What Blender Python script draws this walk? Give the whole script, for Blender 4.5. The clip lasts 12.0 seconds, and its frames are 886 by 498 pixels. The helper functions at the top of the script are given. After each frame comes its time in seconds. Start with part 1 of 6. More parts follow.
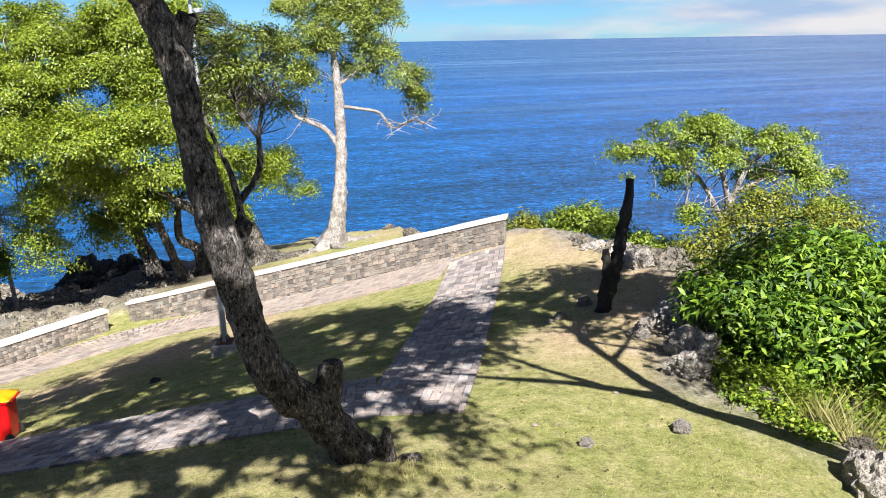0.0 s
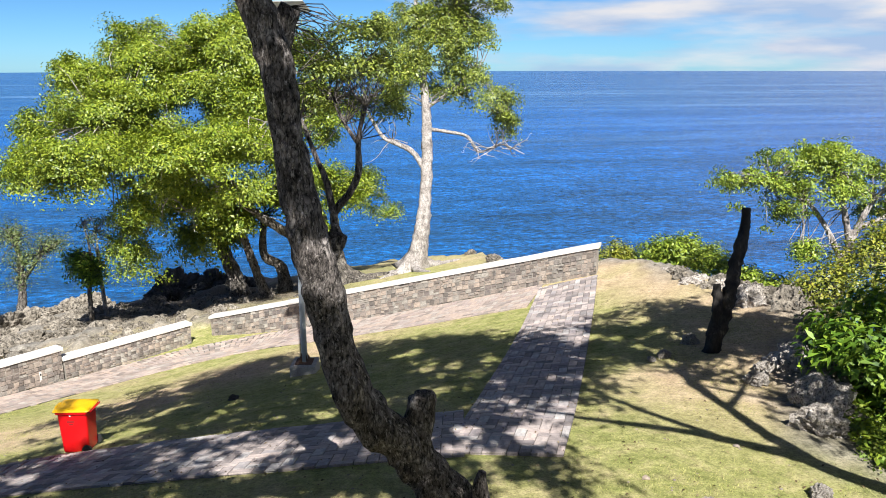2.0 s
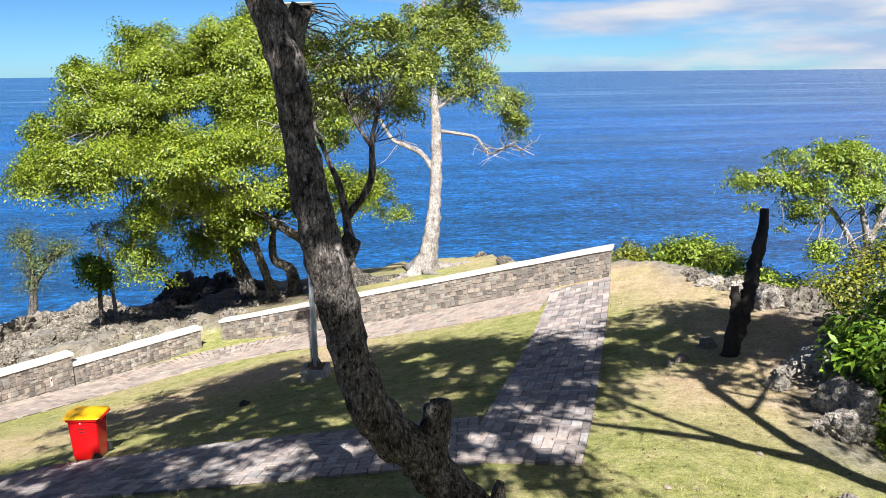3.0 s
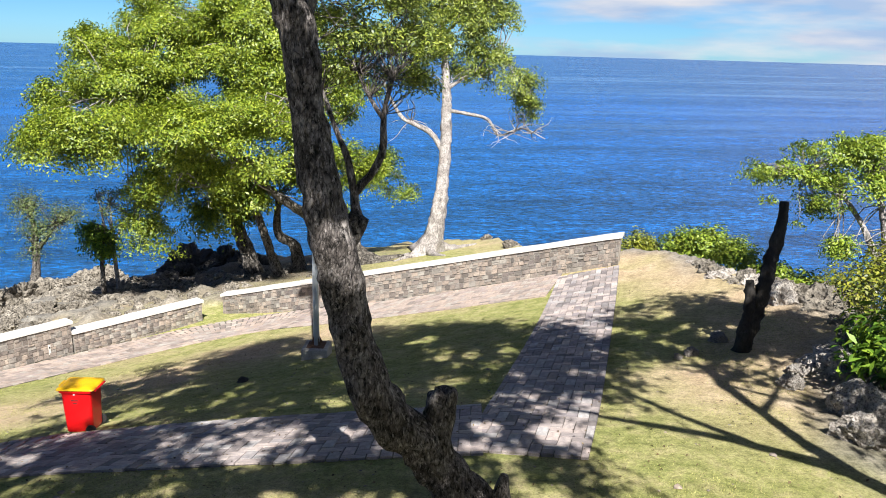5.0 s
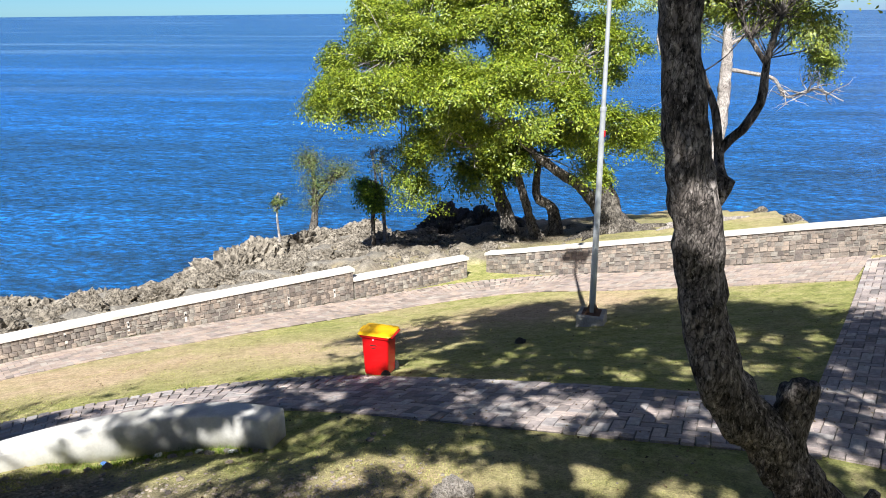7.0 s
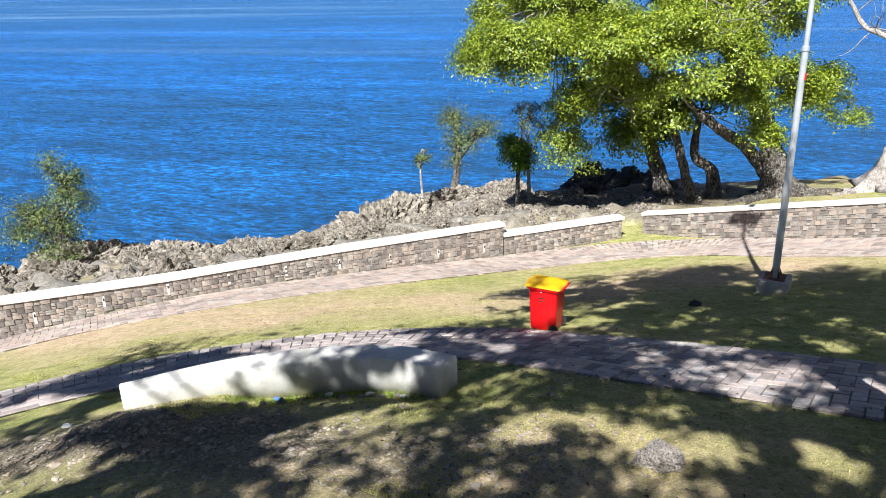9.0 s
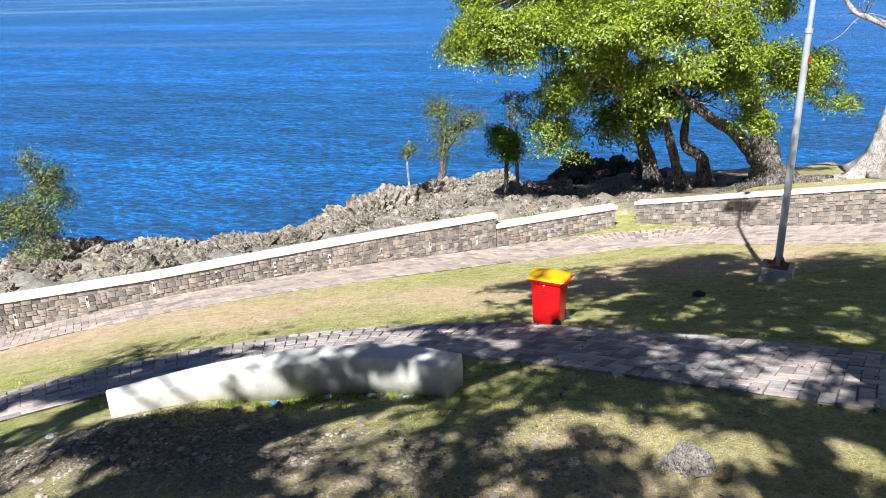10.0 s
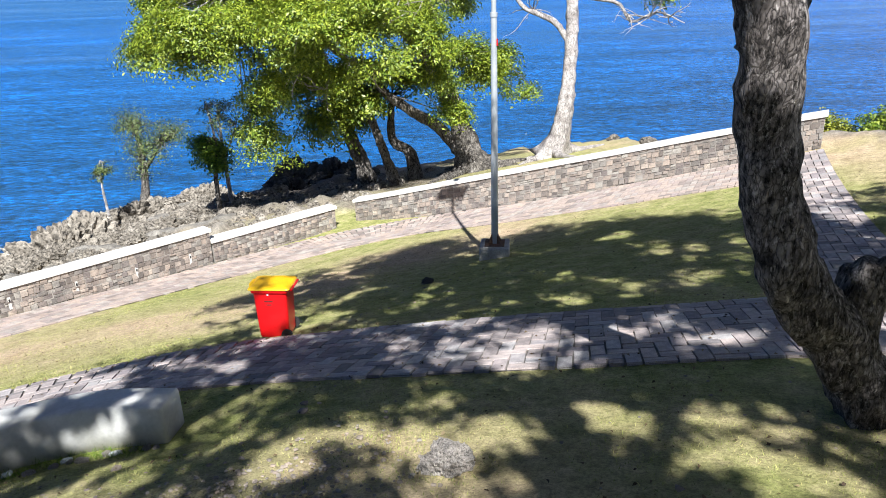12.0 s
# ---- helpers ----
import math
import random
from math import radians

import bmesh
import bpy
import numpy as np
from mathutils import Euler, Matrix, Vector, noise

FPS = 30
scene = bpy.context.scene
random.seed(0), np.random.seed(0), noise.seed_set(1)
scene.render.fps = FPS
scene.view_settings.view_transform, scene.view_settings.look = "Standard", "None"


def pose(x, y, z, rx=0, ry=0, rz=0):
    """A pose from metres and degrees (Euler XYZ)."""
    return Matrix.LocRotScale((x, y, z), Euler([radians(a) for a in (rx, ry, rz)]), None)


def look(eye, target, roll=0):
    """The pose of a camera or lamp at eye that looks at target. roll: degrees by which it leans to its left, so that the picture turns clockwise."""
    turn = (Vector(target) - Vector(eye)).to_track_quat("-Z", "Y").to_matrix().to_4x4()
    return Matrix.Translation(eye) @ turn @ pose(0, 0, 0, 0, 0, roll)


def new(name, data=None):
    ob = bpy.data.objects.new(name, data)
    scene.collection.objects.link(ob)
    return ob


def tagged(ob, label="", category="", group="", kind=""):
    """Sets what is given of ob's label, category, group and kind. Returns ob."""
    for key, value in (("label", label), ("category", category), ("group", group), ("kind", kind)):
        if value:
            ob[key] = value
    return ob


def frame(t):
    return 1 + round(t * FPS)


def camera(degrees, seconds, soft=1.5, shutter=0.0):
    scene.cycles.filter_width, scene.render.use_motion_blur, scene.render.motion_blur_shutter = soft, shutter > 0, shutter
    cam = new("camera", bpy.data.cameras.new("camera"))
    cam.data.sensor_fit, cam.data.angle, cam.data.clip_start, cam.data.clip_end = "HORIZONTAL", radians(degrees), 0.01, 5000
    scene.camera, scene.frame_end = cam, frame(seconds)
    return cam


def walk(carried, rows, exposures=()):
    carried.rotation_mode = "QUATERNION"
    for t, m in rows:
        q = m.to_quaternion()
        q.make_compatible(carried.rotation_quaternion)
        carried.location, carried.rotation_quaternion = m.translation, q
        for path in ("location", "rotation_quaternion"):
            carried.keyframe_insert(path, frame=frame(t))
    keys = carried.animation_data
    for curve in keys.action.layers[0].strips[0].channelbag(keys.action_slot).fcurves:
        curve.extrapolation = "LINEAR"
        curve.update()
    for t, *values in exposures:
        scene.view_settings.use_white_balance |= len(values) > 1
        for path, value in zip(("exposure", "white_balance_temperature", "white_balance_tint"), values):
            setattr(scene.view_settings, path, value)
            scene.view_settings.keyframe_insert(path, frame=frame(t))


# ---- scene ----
cam = camera(61.2, 12.0, 0.9)
PATH = [
    (0, (0.541, 0.992, 1.795), (0.335, 2.905, 1.249), -1.0),
    (0.5, (0.37, 1.228, 1.69), (0.146, 3.146, 1.169), -0.4),
    (1, (0.241, 1.464, 1.627), (-0.032, 3.381, 1.127), -0.1),
    (1.5, (0.083, 1.737, 1.505), (-0.26, 3.646, 1.02), -0.0),
    (2, (-0.022, 1.964, 1.43), (-0.431, 3.863, 0.957), -0.1),
    (2.5, (-0.104, 2.154, 1.399), (-0.544, 4.048, 0.93), -0.4),
    (3, (-0.165, 2.191, 1.414), (-0.597, 4.087, 0.945), -0.6),
    (4.8, (-0.279, 2.601, 1.297), (-0.68, 4.494, 0.79), 1.2),
    (5, (-0.348, 2.624, 1.299), (-0.788, 4.505, 0.782), 1.5),
    (5.5, (-0.682, 2.697, 1.254), (-1.259, 4.532, 0.706), 1.7),
    (6, (-1.03, 2.764, 1.196), (-1.763, 4.534, 0.619), 1.3),
    (6.5, (-1.383, 2.83, 1.095), (-2.267, 4.522, 0.497), 0.4),
    (7, (-1.739, 2.835, 1.042), (-2.747, 4.45, 0.43), -0.5),
    (7.5, (-2.034, 2.882, 0.925), (-3.134, 4.43, 0.298), -1.1),
    (7.7, (-2.143, 2.903, 0.892), (-3.273, 4.423, 0.25), -1.2),
    (9.3, (-3.057, 3.016, 0.383), (-4.334, 4.384, -0.324), -2.0),
    (9.5, (-3.171, 3.074, 0.377), (-4.444, 4.441, -0.337), -2.2),
    (10, (-3.459, 3.185, 0.258), (-4.694, 4.585, -0.46), -2.3),
    (10.5, (-3.636, 3.372, 0.111), (-4.781, 4.847, -0.603), -2.6),
    (11, (-3.76, 3.636, 0.004), (-4.764, 5.211, -0.713), -2.5),
    (11.5, (-3.882, 3.836, -0.117), (-4.7, 5.513, -0.838), -2.2),
    (12, (-3.921, 4.101, -0.289), (-4.534, 5.863, -1.011), -1.8),
]
walk(cam, [(t, look(eye, target, roll)) for t, eye, target, roll in PATH],
     ((0, 1.11, 6500, 10), (7, 1.11, 6480, 10), (9.5, 1.18, 6280, 10), (11, 1.12, 6280, 10), (12, 1.19, 6120, 10)))

# ---- world, sun, exposure ----
SUN_WAY = Vector((-0.41, 0.91, -1.15)).normalized()
world = bpy.data.worlds.new("world")
scene.world = world
world.use_nodes = True
wn, wl = world.node_tree.nodes, world.node_tree.links
sky = wn.new("ShaderNodeTexSky")
sky.sky_type, sky.sun_disc = "NISHITA", False
sky.sun_elevation, sky.sun_rotation = radians(49.0), radians(155.7)
sky.air_density, sky.dust_density, sky.ozone_density = 1.0, 0.0, 5.0
sky_geo = wn.new("ShaderNodeTexCoord")
cloud_map = wn.new("ShaderNodeMapping")
cloud_map.inputs["Scale"].default_value = (2.2, 2.2, 12.0)
cloud_noise = wn.new("ShaderNodeTexNoise")
cloud_noise.inputs["Scale"].default_value, cloud_noise.inputs["Detail"].default_value = 1.7, 8.0
cloud_side = wn.new("ShaderNodeSeparateXYZ")
cloud_bank = wn.new("ShaderNodeMapRange")  # the bank of cloud stands to the east, the west is clear
for key, value in (("From Min", -0.35), ("From Max", 0.25), ("To Min", -0.15), ("To Max", 0.17)):
    cloud_bank.inputs[key].default_value = value
cloud_low = wn.new("ShaderNodeMapRange")  # and thins out overhead
for key, value in (("From Min", 0.08), ("From Max", 0.5), ("To Min", 0.0), ("To Max", -0.16)):
    cloud_low.inputs[key].default_value = value
cloud_sum, cloud_sum_2 = wn.new("ShaderNodeMath"), wn.new("ShaderNodeMath")
cloud_ramp = wn.new("ShaderNodeValToRGB")
cloud_ramp.color_ramp.elements[0].position, cloud_ramp.color_ramp.elements[1].position = 0.49, 0.66
cloud_tone_noise = wn.new("ShaderNodeTexNoise")
cloud_tone_noise.inputs["Scale"].default_value, cloud_tone_noise.inputs["Detail"].default_value = 2.6, 6.0
cloud_tone = wn.new("ShaderNodeValToRGB")
cloud_tone.color_ramp.elements[0].position, cloud_tone.color_ramp.elements[1].position = 0.36, 0.60
cloud_tone.color_ramp.elements[0].color, cloud_tone.color_ramp.elements[1].color = (0.50, 0.67, 0.95, 1), (0.98, 0.97, 1.0, 1)
cloud_lift = wn.new("ShaderNodeMixRGB")
cloud_lift.blend_type = "MULTIPLY"
cloud_lift.inputs["Fac"].default_value, cloud_lift.inputs["Color2"].default_value = 1.0, (22.0, 22.0, 22.0, 1)
cloud_mix = wn.new("ShaderNodeMixRGB")
wl.new(sky_geo.outputs["Generated"], cloud_map.inputs["Vector"])
wl.new(cloud_map.outputs["Vector"], cloud_noise.inputs["Vector"])
wl.new(cloud_map.outputs["Vector"], cloud_tone_noise.inputs["Vector"])
wl.new(sky_geo.outputs["Generated"], cloud_side.inputs["Vector"])
wl.new(cloud_side.outputs["X"], cloud_bank.inputs["Value"])
wl.new(cloud_side.outputs["Z"], cloud_low.inputs["Value"])
wl.new(cloud_noise.outputs["Fac"], cloud_sum.inputs[0])
wl.new(cloud_bank.outputs["Result"], cloud_sum.inputs[1])
wl.new(cloud_sum.outputs[0], cloud_sum_2.inputs[0])
wl.new(cloud_low.outputs["Result"], cloud_sum_2.inputs[1])
wl.new(cloud_sum_2.outputs[0], cloud_ramp.inputs["Fac"])
wl.new(cloud_ramp.outputs["Color"], cloud_mix.inputs["Fac"])
wl.new(cloud_tone_noise.outputs["Fac"], cloud_tone.inputs["Fac"])
wl.new(cloud_tone.outputs["Color"], cloud_lift.inputs["Color1"])
wl.new(cloud_lift.outputs["Color"], cloud_mix.inputs["Color2"])
sky_tint = wn.new("ShaderNodeMixRGB")
sky_tint.blend_type = "MULTIPLY"
sky_tint.inputs["Fac"].default_value, sky_tint.inputs["Color2"].default_value = 1.0, (1.75, 2.1, 3.4, 1)
wl.new(sky.outputs["Color"], sky_tint.inputs["Color1"])
haze = wn.new("ShaderNodeValToRGB")  # the air is brightest low over the sea
haze.color_ramp.elements[0].position, haze.color_ramp.elements[1].position = 0.02, 0.34
haze.color_ramp.elements[0].color, haze.color_ramp.elements[1].color = (0.62, 1.0, 1.0, 1), (0.28, 0.28, 0.28, 1)
sky_haze = wn.new("ShaderNodeMixRGB")
sky_haze.blend_type, sky_haze.inputs["Fac"].default_value = "MULTIPLY", 1.0
wl.new(cloud_side.outputs["Z"], haze.inputs["Fac"])
wl.new(sky_tint.outputs["Color"], sky_haze.inputs["Color1"])
wl.new(haze.outputs["Color"], sky_haze.inputs["Color2"])
wl.new(sky_haze.outputs["Color"], cloud_mix.inputs["Color1"])
wl.new(cloud_mix.outputs["Color"], wn["Background"].inputs["Color"])
wn["Background"].inputs["Strength"].default_value = 0.0180
sun = new("sun", bpy.data.lights.new("sun", "SUN"))
sun.data.energy, sun.data.angle, sun.data.color = 5.0, radians(0.5), (0.97, 0.96, 0.92)
sun.matrix_world = look((0, 0, 60), Vector((0, 0, 60)) + SUN_WAY)


# ---- materials ----
def node(m, kind, **inputs):
    n = m.node_tree.nodes.new(kind)
    for k, v in inputs.items():
        n.inputs[k.replace("_", " ")].default_value = v
    return n


def wire(m, a, b):
    m.node_tree.links.new(a, b)


def noise_of(m, scale, detail=5.0, rough=0.6, stretch=None):
    co = node(m, "ShaderNodeTexCoord")
    n = node(m, "ShaderNodeTexNoise", Scale=scale, Detail=detail, Roughness=rough)
    if stretch:
        mp = node(m, "ShaderNodeMapping")
        mp.inputs["Scale"].default_value = stretch
        wire(m, co.outputs["Object"], mp.inputs["Vector"])
        wire(m, mp.outputs["Vector"], n.inputs["Vector"])
    else:
        wire(m, co.outputs["Object"], n.inputs["Vector"])
    return n.outputs["Fac"]


def ramp(m, fac, *stops):
    r = node(m, "ShaderNodeValToRGB")
    els = r.color_ramp.elements
    while len(els) < len(stops):
        els.new(0.5)
    for e, (p, c) in zip(els, stops):
        e.position, e.color = p, (*c, 1) if len(c) == 3 else c
    wire(m, fac, r.inputs["Fac"])
    return r.outputs["Color"]


def mix(m, fac, a, b, how="MIX"):
    n = node(m, "ShaderNodeMixRGB")
    n.blend_type = how
    for sock, v in (("Fac", fac), ("Color1", a), ("Color2", b)):
        if isinstance(v, (int, float)):
            n.inputs[sock].default_value = v
        elif isinstance(v, tuple):
            n.inputs[sock].default_value = (*v, 1)
        else:
            wire(m, v, n.inputs[sock])
    return n.outputs["Color"]


def grey(v):
    return (v, v, v)


def start(name):
    m = bpy.data.materials.new(name)
    m.use_nodes = True
    return m, m.node_tree.nodes["Principled BSDF"]


def relief(m, bsdf, height, strength, distance=0.02):
    b = node(m, "ShaderNodeBump", Strength=strength, Distance=distance)
    wire(m, height, b.inputs["Height"])
    wire(m, b.outputs["Normal"], bsdf.inputs["Normal"])


def surface(name, c1, c2, c3=None, scale=1.5, fine=25.0, rough=0.85, bump=0.6, depth=0.02, vary="", spread=0.35, metal=0.0, stretch=None, grit=0.5):
    """A two-scale material: broad blotches, fine grain, relief, and a shift from piece to piece."""
    m, b = start(name)
    broad, grain = noise_of(m, scale, 4, 0.6, stretch), noise_of(m, fine, 6, 0.7, stretch)
    stops = [(0.32, c1), (0.62, c2)] + ([(0.78, c3)] if c3 else [])
    col = mix(m, 0.75, ramp(m, broad, *stops), ramp(m, grain, (0.34, grey(1 - grit)), (0.60, grey(1.0))), "MULTIPLY")
    if vary:
        r = node(m, "ShaderNodeObjectInfo").outputs["Random"] if vary == "object" else node(m, "ShaderNodeNewGeometry").outputs["Random Per Island"]
        lo, hi = 1 - spread, 1.0
        tint = ramp(m, r, (0.0, (lo, lo * 0.95, lo * 0.95)), (0.22, (hi, hi * 0.93, hi * 0.86)), (0.4, (lo * 1.3, lo * 1.22, lo * 1.24)), (0.58, (hi * 0.95, hi * 0.97, hi * 0.94)), (0.74, (lo * 0.9, lo * 0.87, lo * 0.86)), (0.88, (hi, hi * 0.9, hi * 0.82)), (1.0, (lo * 1.5, lo * 1.42, lo * 1.36)))
        col = mix(m, 1.0, col, tint, "MULTIPLY")
    wire(m, col, b.inputs["Base Color"])
    b.inputs["Roughness"].default_value, b.inputs["Metallic"].default_value = rough, metal
    relief(m, b, mix(m, 0.5, broad, grain), bump, depth)
    return m


def leaf_material(name, dark, mid, light, shine=0.45):
    m, b = start(name)
    isl = node(m, "ShaderNodeNewGeometry").outputs["Random Per Island"]
    col = ramp(m, isl, (0.0, dark), (0.45, mid), (1.0, light))
    col = mix(m, 0.5, col, ramp(m, noise_of(m, 0.8, 3), (0.36, grey(0.45)), (0.62, grey(1.0))), "MULTIPLY")
    wire(m, col, b.inputs["Base Color"])
    b.inputs["Roughness"].default_value = shine
    tr = node(m, "ShaderNodeBsdfTranslucent")
    wire(m, mix(m, 1.0, col, (1.0, 1.0, 0.35), "MULTIPLY"), tr.inputs["Color"])
    sh = node(m, "ShaderNodeMixShader", Fac=0.20)
    wire(m, b.outputs["BSDF"], sh.inputs[1])
    wire(m, tr.outputs["BSDF"], sh.inputs[2])
    wire(m, sh.outputs["Shader"], m.node_tree.nodes["Material Output"].inputs["Surface"])
    return m


def bark_material(name, dark, mid, pale, scale=1.0, flecks=0.62, pits=0.12):
    """Bark split into upright plates, with dark cracks and pale lichen flecks."""
    m, b = start(name)
    co, mp = node(m, "ShaderNodeTexCoord"), node(m, "ShaderNodeMapping")
    mp.inputs["Scale"].default_value = (1, 1, 0.42)
    wire(m, co.outputs["Object"], mp.inputs["Vector"])
    warp = node(m, "ShaderNodeTexNoise", Scale=5.0 * scale, Detail=3.0)
    wire(m, mp.outputs["Vector"], warp.inputs["Vector"])
    bend = node(m, "ShaderNodeVectorMath")
    bend.operation = "MULTIPLY_ADD"
    wire(m, warp.outputs["Color"], bend.inputs[0])
    bend.inputs[1].default_value = (0.3 / scale, 0.3 / scale, 0.3 / scale)
    wire(m, mp.outputs["Vector"], bend.inputs[2])
    cell = node(m, "ShaderNodeTexVoronoi", Scale=13.0 * scale)
    cell.feature = "DISTANCE_TO_EDGE"
    wire(m, bend.outputs["Vector"], cell.inputs["Vector"])
    crack = ramp(m, cell.outputs["Distance"], (0.0, grey(max(0.35, pits))), (0.05, grey(max(0.75, pits))), (0.16, grey(1.0)))
    tone = ramp(m, noise_of(m, 3.0 * scale, 5, 0.7), (0.34, dark), (0.56, mid), (0.74, pale))
    fleck = ramp(m, noise_of(m, 17.0 * scale, 6, 0.75, (1, 1, 0.4)), (flecks - 0.05, grey(0.0)), (flecks + 0.05, grey(0.8)))
    pit = ramp(m, noise_of(m, 15.0 * scale, 7, 0.75, (1, 1, 0.35)), (0.38, grey(pits)), (0.52, grey(1.0)))
    col = mix(m, 1.0, mix(m, 1.0, tone, crack, "MULTIPLY"), pit, "MULTIPLY")
    col = mix(m, fleck, col, pale)
    wire(m, col, b.inputs["Base Color"])
    b.inputs["Roughness"].default_value, b.inputs["Specular IOR Level"].default_value = 0.95, 0.2
    relief(m, b, mix(m, 0.5, crack, pit), 1.0, 0.035 / scale)
    return m


def ground_material():
    m, b = start("ground_turf")
    rocky, dry = node(m, "ShaderNodeAttribute"), node(m, "ShaderNodeAttribute")
    rocky.attribute_name, dry.attribute_name = "rocky", "dry"
    broad, mid, fine = noise_of(m, 0.35, 5), noise_of(m, 2.2, 6, 0.7), noise_of(m, 30.0, 6, 0.75)
    turf = ramp(m, mid, (0.30, (0.22, 0.25, 0.065)), (0.50, (0.42, 0.42, 0.15)), (0.72, (0.60, 0.51, 0.26)))
    bare = ramp(m, mid, (0.30, (0.55, 0.395, 0.245)), (0.70, (0.76, 0.585, 0.39)))
    add = node(m, "ShaderNodeMath")
    add.operation, add.use_clamp = "ADD", True
    wire(m, dry.outputs["Fac"], add.inputs[0])
    wire(m, ramp(m, broad, (0.48, grey(0.0)), (0.70, grey(0.55))), add.inputs[1])
    col = mix(m, add.outputs[0], turf, bare)
    stone = ramp(m, mid, (0.28, (0.13, 0.12, 0.11)), (0.52, (0.33, 0.30, 0.26)), (0.75, (0.48, 0.44, 0.38)))
    col = mix(m, rocky.outputs["Fac"], col, stone)
    # bare dirt by the seat, and shade painted under the headland tree
    dirt = node(m, "ShaderNodeAttribute")
    dirt.attribute_name = "dirt"
    grit = noise_of(m, 14.0, 6, 0.8)
    col = mix(m, dirt.outputs["Fac"], col, ramp(m, grit, (0.36, (0.11, 0.085, 0.062)), (0.56, (0.29, 0.24, 0.185)), (0.70, (0.56, 0.50, 0.43))))
    col = mix(m, 0.7, col, ramp(m, noise_of(m, 9.0, 6, 0.75), (0.36, grey(0.5)), (0.54, grey(1.0)), (0.70, grey(1.15))), "MULTIPLY")
    col = mix(m, 0.8, col, ramp(m, fine, (0.34, grey(0.42)), (0.56, grey(1.0))), "MULTIPLY")
    wire(m, col, b.inputs["Base Color"])
    b.inputs["Roughness"].default_value, b.inputs["Specular IOR Level"].default_value = 0.95, 0.15
    relief(m, b, mix(m, 0.6, mid, fine), 1.0, 0.07)
    return m


def sea_material():
    m, b = start("sea_water")
    co = node(m, "ShaderNodeTexCoord")
    heights = []
    for scale, stretch, detail in ((0.75, (1.0, 1.8, 1), 10), (0.035, (0.6, 2.6, 1), 7), (0.004, (0.4, 5.0, 1), 6), (0.012, (0.16, 2.2, 1), 6), (0.22, (0.8, 2.2, 1), 6)):
        mp = node(m, "ShaderNodeMapping")
        mp.vector_type = "TEXTURE"
        mp.inputs["Scale"].default_value, mp.inputs["Rotation"].default_value = [1 / k for k in stretch], (0, 0, radians(22))
        n = node(m, "ShaderNodeTexNoise", Scale=scale, Detail=detail, Roughness=0.62)
        wire(m, co.outputs["Object"], mp.inputs["Vector"])
        wire(m, mp.outputs["Vector"], n.inputs["Vector"])
        heights.append(n.outputs["Fac"])
    col = ramp(m, heights[1], (0.26, (0.0008, 0.037, 0.165)), (0.66, (0.003, 0.098, 0.395)))
    # broad glare bands and the ripples' bright and dark sides, painted into the colour
    col = mix(m, 0.8, col, ramp(m, heights[2], (0.36, grey(0.72)), (0.52, grey(1.02)), (0.66, grey(1.5))), "MULTIPLY")
    col = mix(m, 0.85, col, ramp(m, heights[0], (0.38, grey(0.36)), (0.50, grey(0.95)), (0.62, grey(1.9))), "MULTIPLY")
    # near water darker and tealer: weaker sky reflection, painted by distance
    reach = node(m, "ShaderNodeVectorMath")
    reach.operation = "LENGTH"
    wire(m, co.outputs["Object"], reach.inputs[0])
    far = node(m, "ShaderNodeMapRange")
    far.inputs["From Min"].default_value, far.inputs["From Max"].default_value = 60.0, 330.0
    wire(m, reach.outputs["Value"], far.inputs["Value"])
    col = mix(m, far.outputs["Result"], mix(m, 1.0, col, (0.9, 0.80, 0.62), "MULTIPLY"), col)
    # mid-sized ripples, their light and dark painted in too
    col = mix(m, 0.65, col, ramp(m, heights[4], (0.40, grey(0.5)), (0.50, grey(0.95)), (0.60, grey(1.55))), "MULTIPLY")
    # far water greyed towards reflected sky, with pale streaks of painted glare
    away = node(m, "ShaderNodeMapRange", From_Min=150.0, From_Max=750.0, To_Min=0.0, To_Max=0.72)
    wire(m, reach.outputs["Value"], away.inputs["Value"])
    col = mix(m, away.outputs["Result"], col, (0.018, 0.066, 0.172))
    glare_streak = mix(m, 1.0, ramp(m, heights[3], (0.50, grey(0.0)), (0.66, grey(1.0))), away.outputs["Result"], "MULTIPLY")
    col = mix(m, glare_streak, col, (0.12, 0.225, 0.40))
    wire(m, col, b.inputs["Base Color"])
    b.inputs["Specular IOR Level"].default_value = 0.5
    b.inputs["Roughness"].default_value, b.inputs["IOR"].default_value = 0.2, 1.33
    relief(m, b, mix(m, 0.3, heights[0], heights[4]), 1.0, 1.2)
    return m


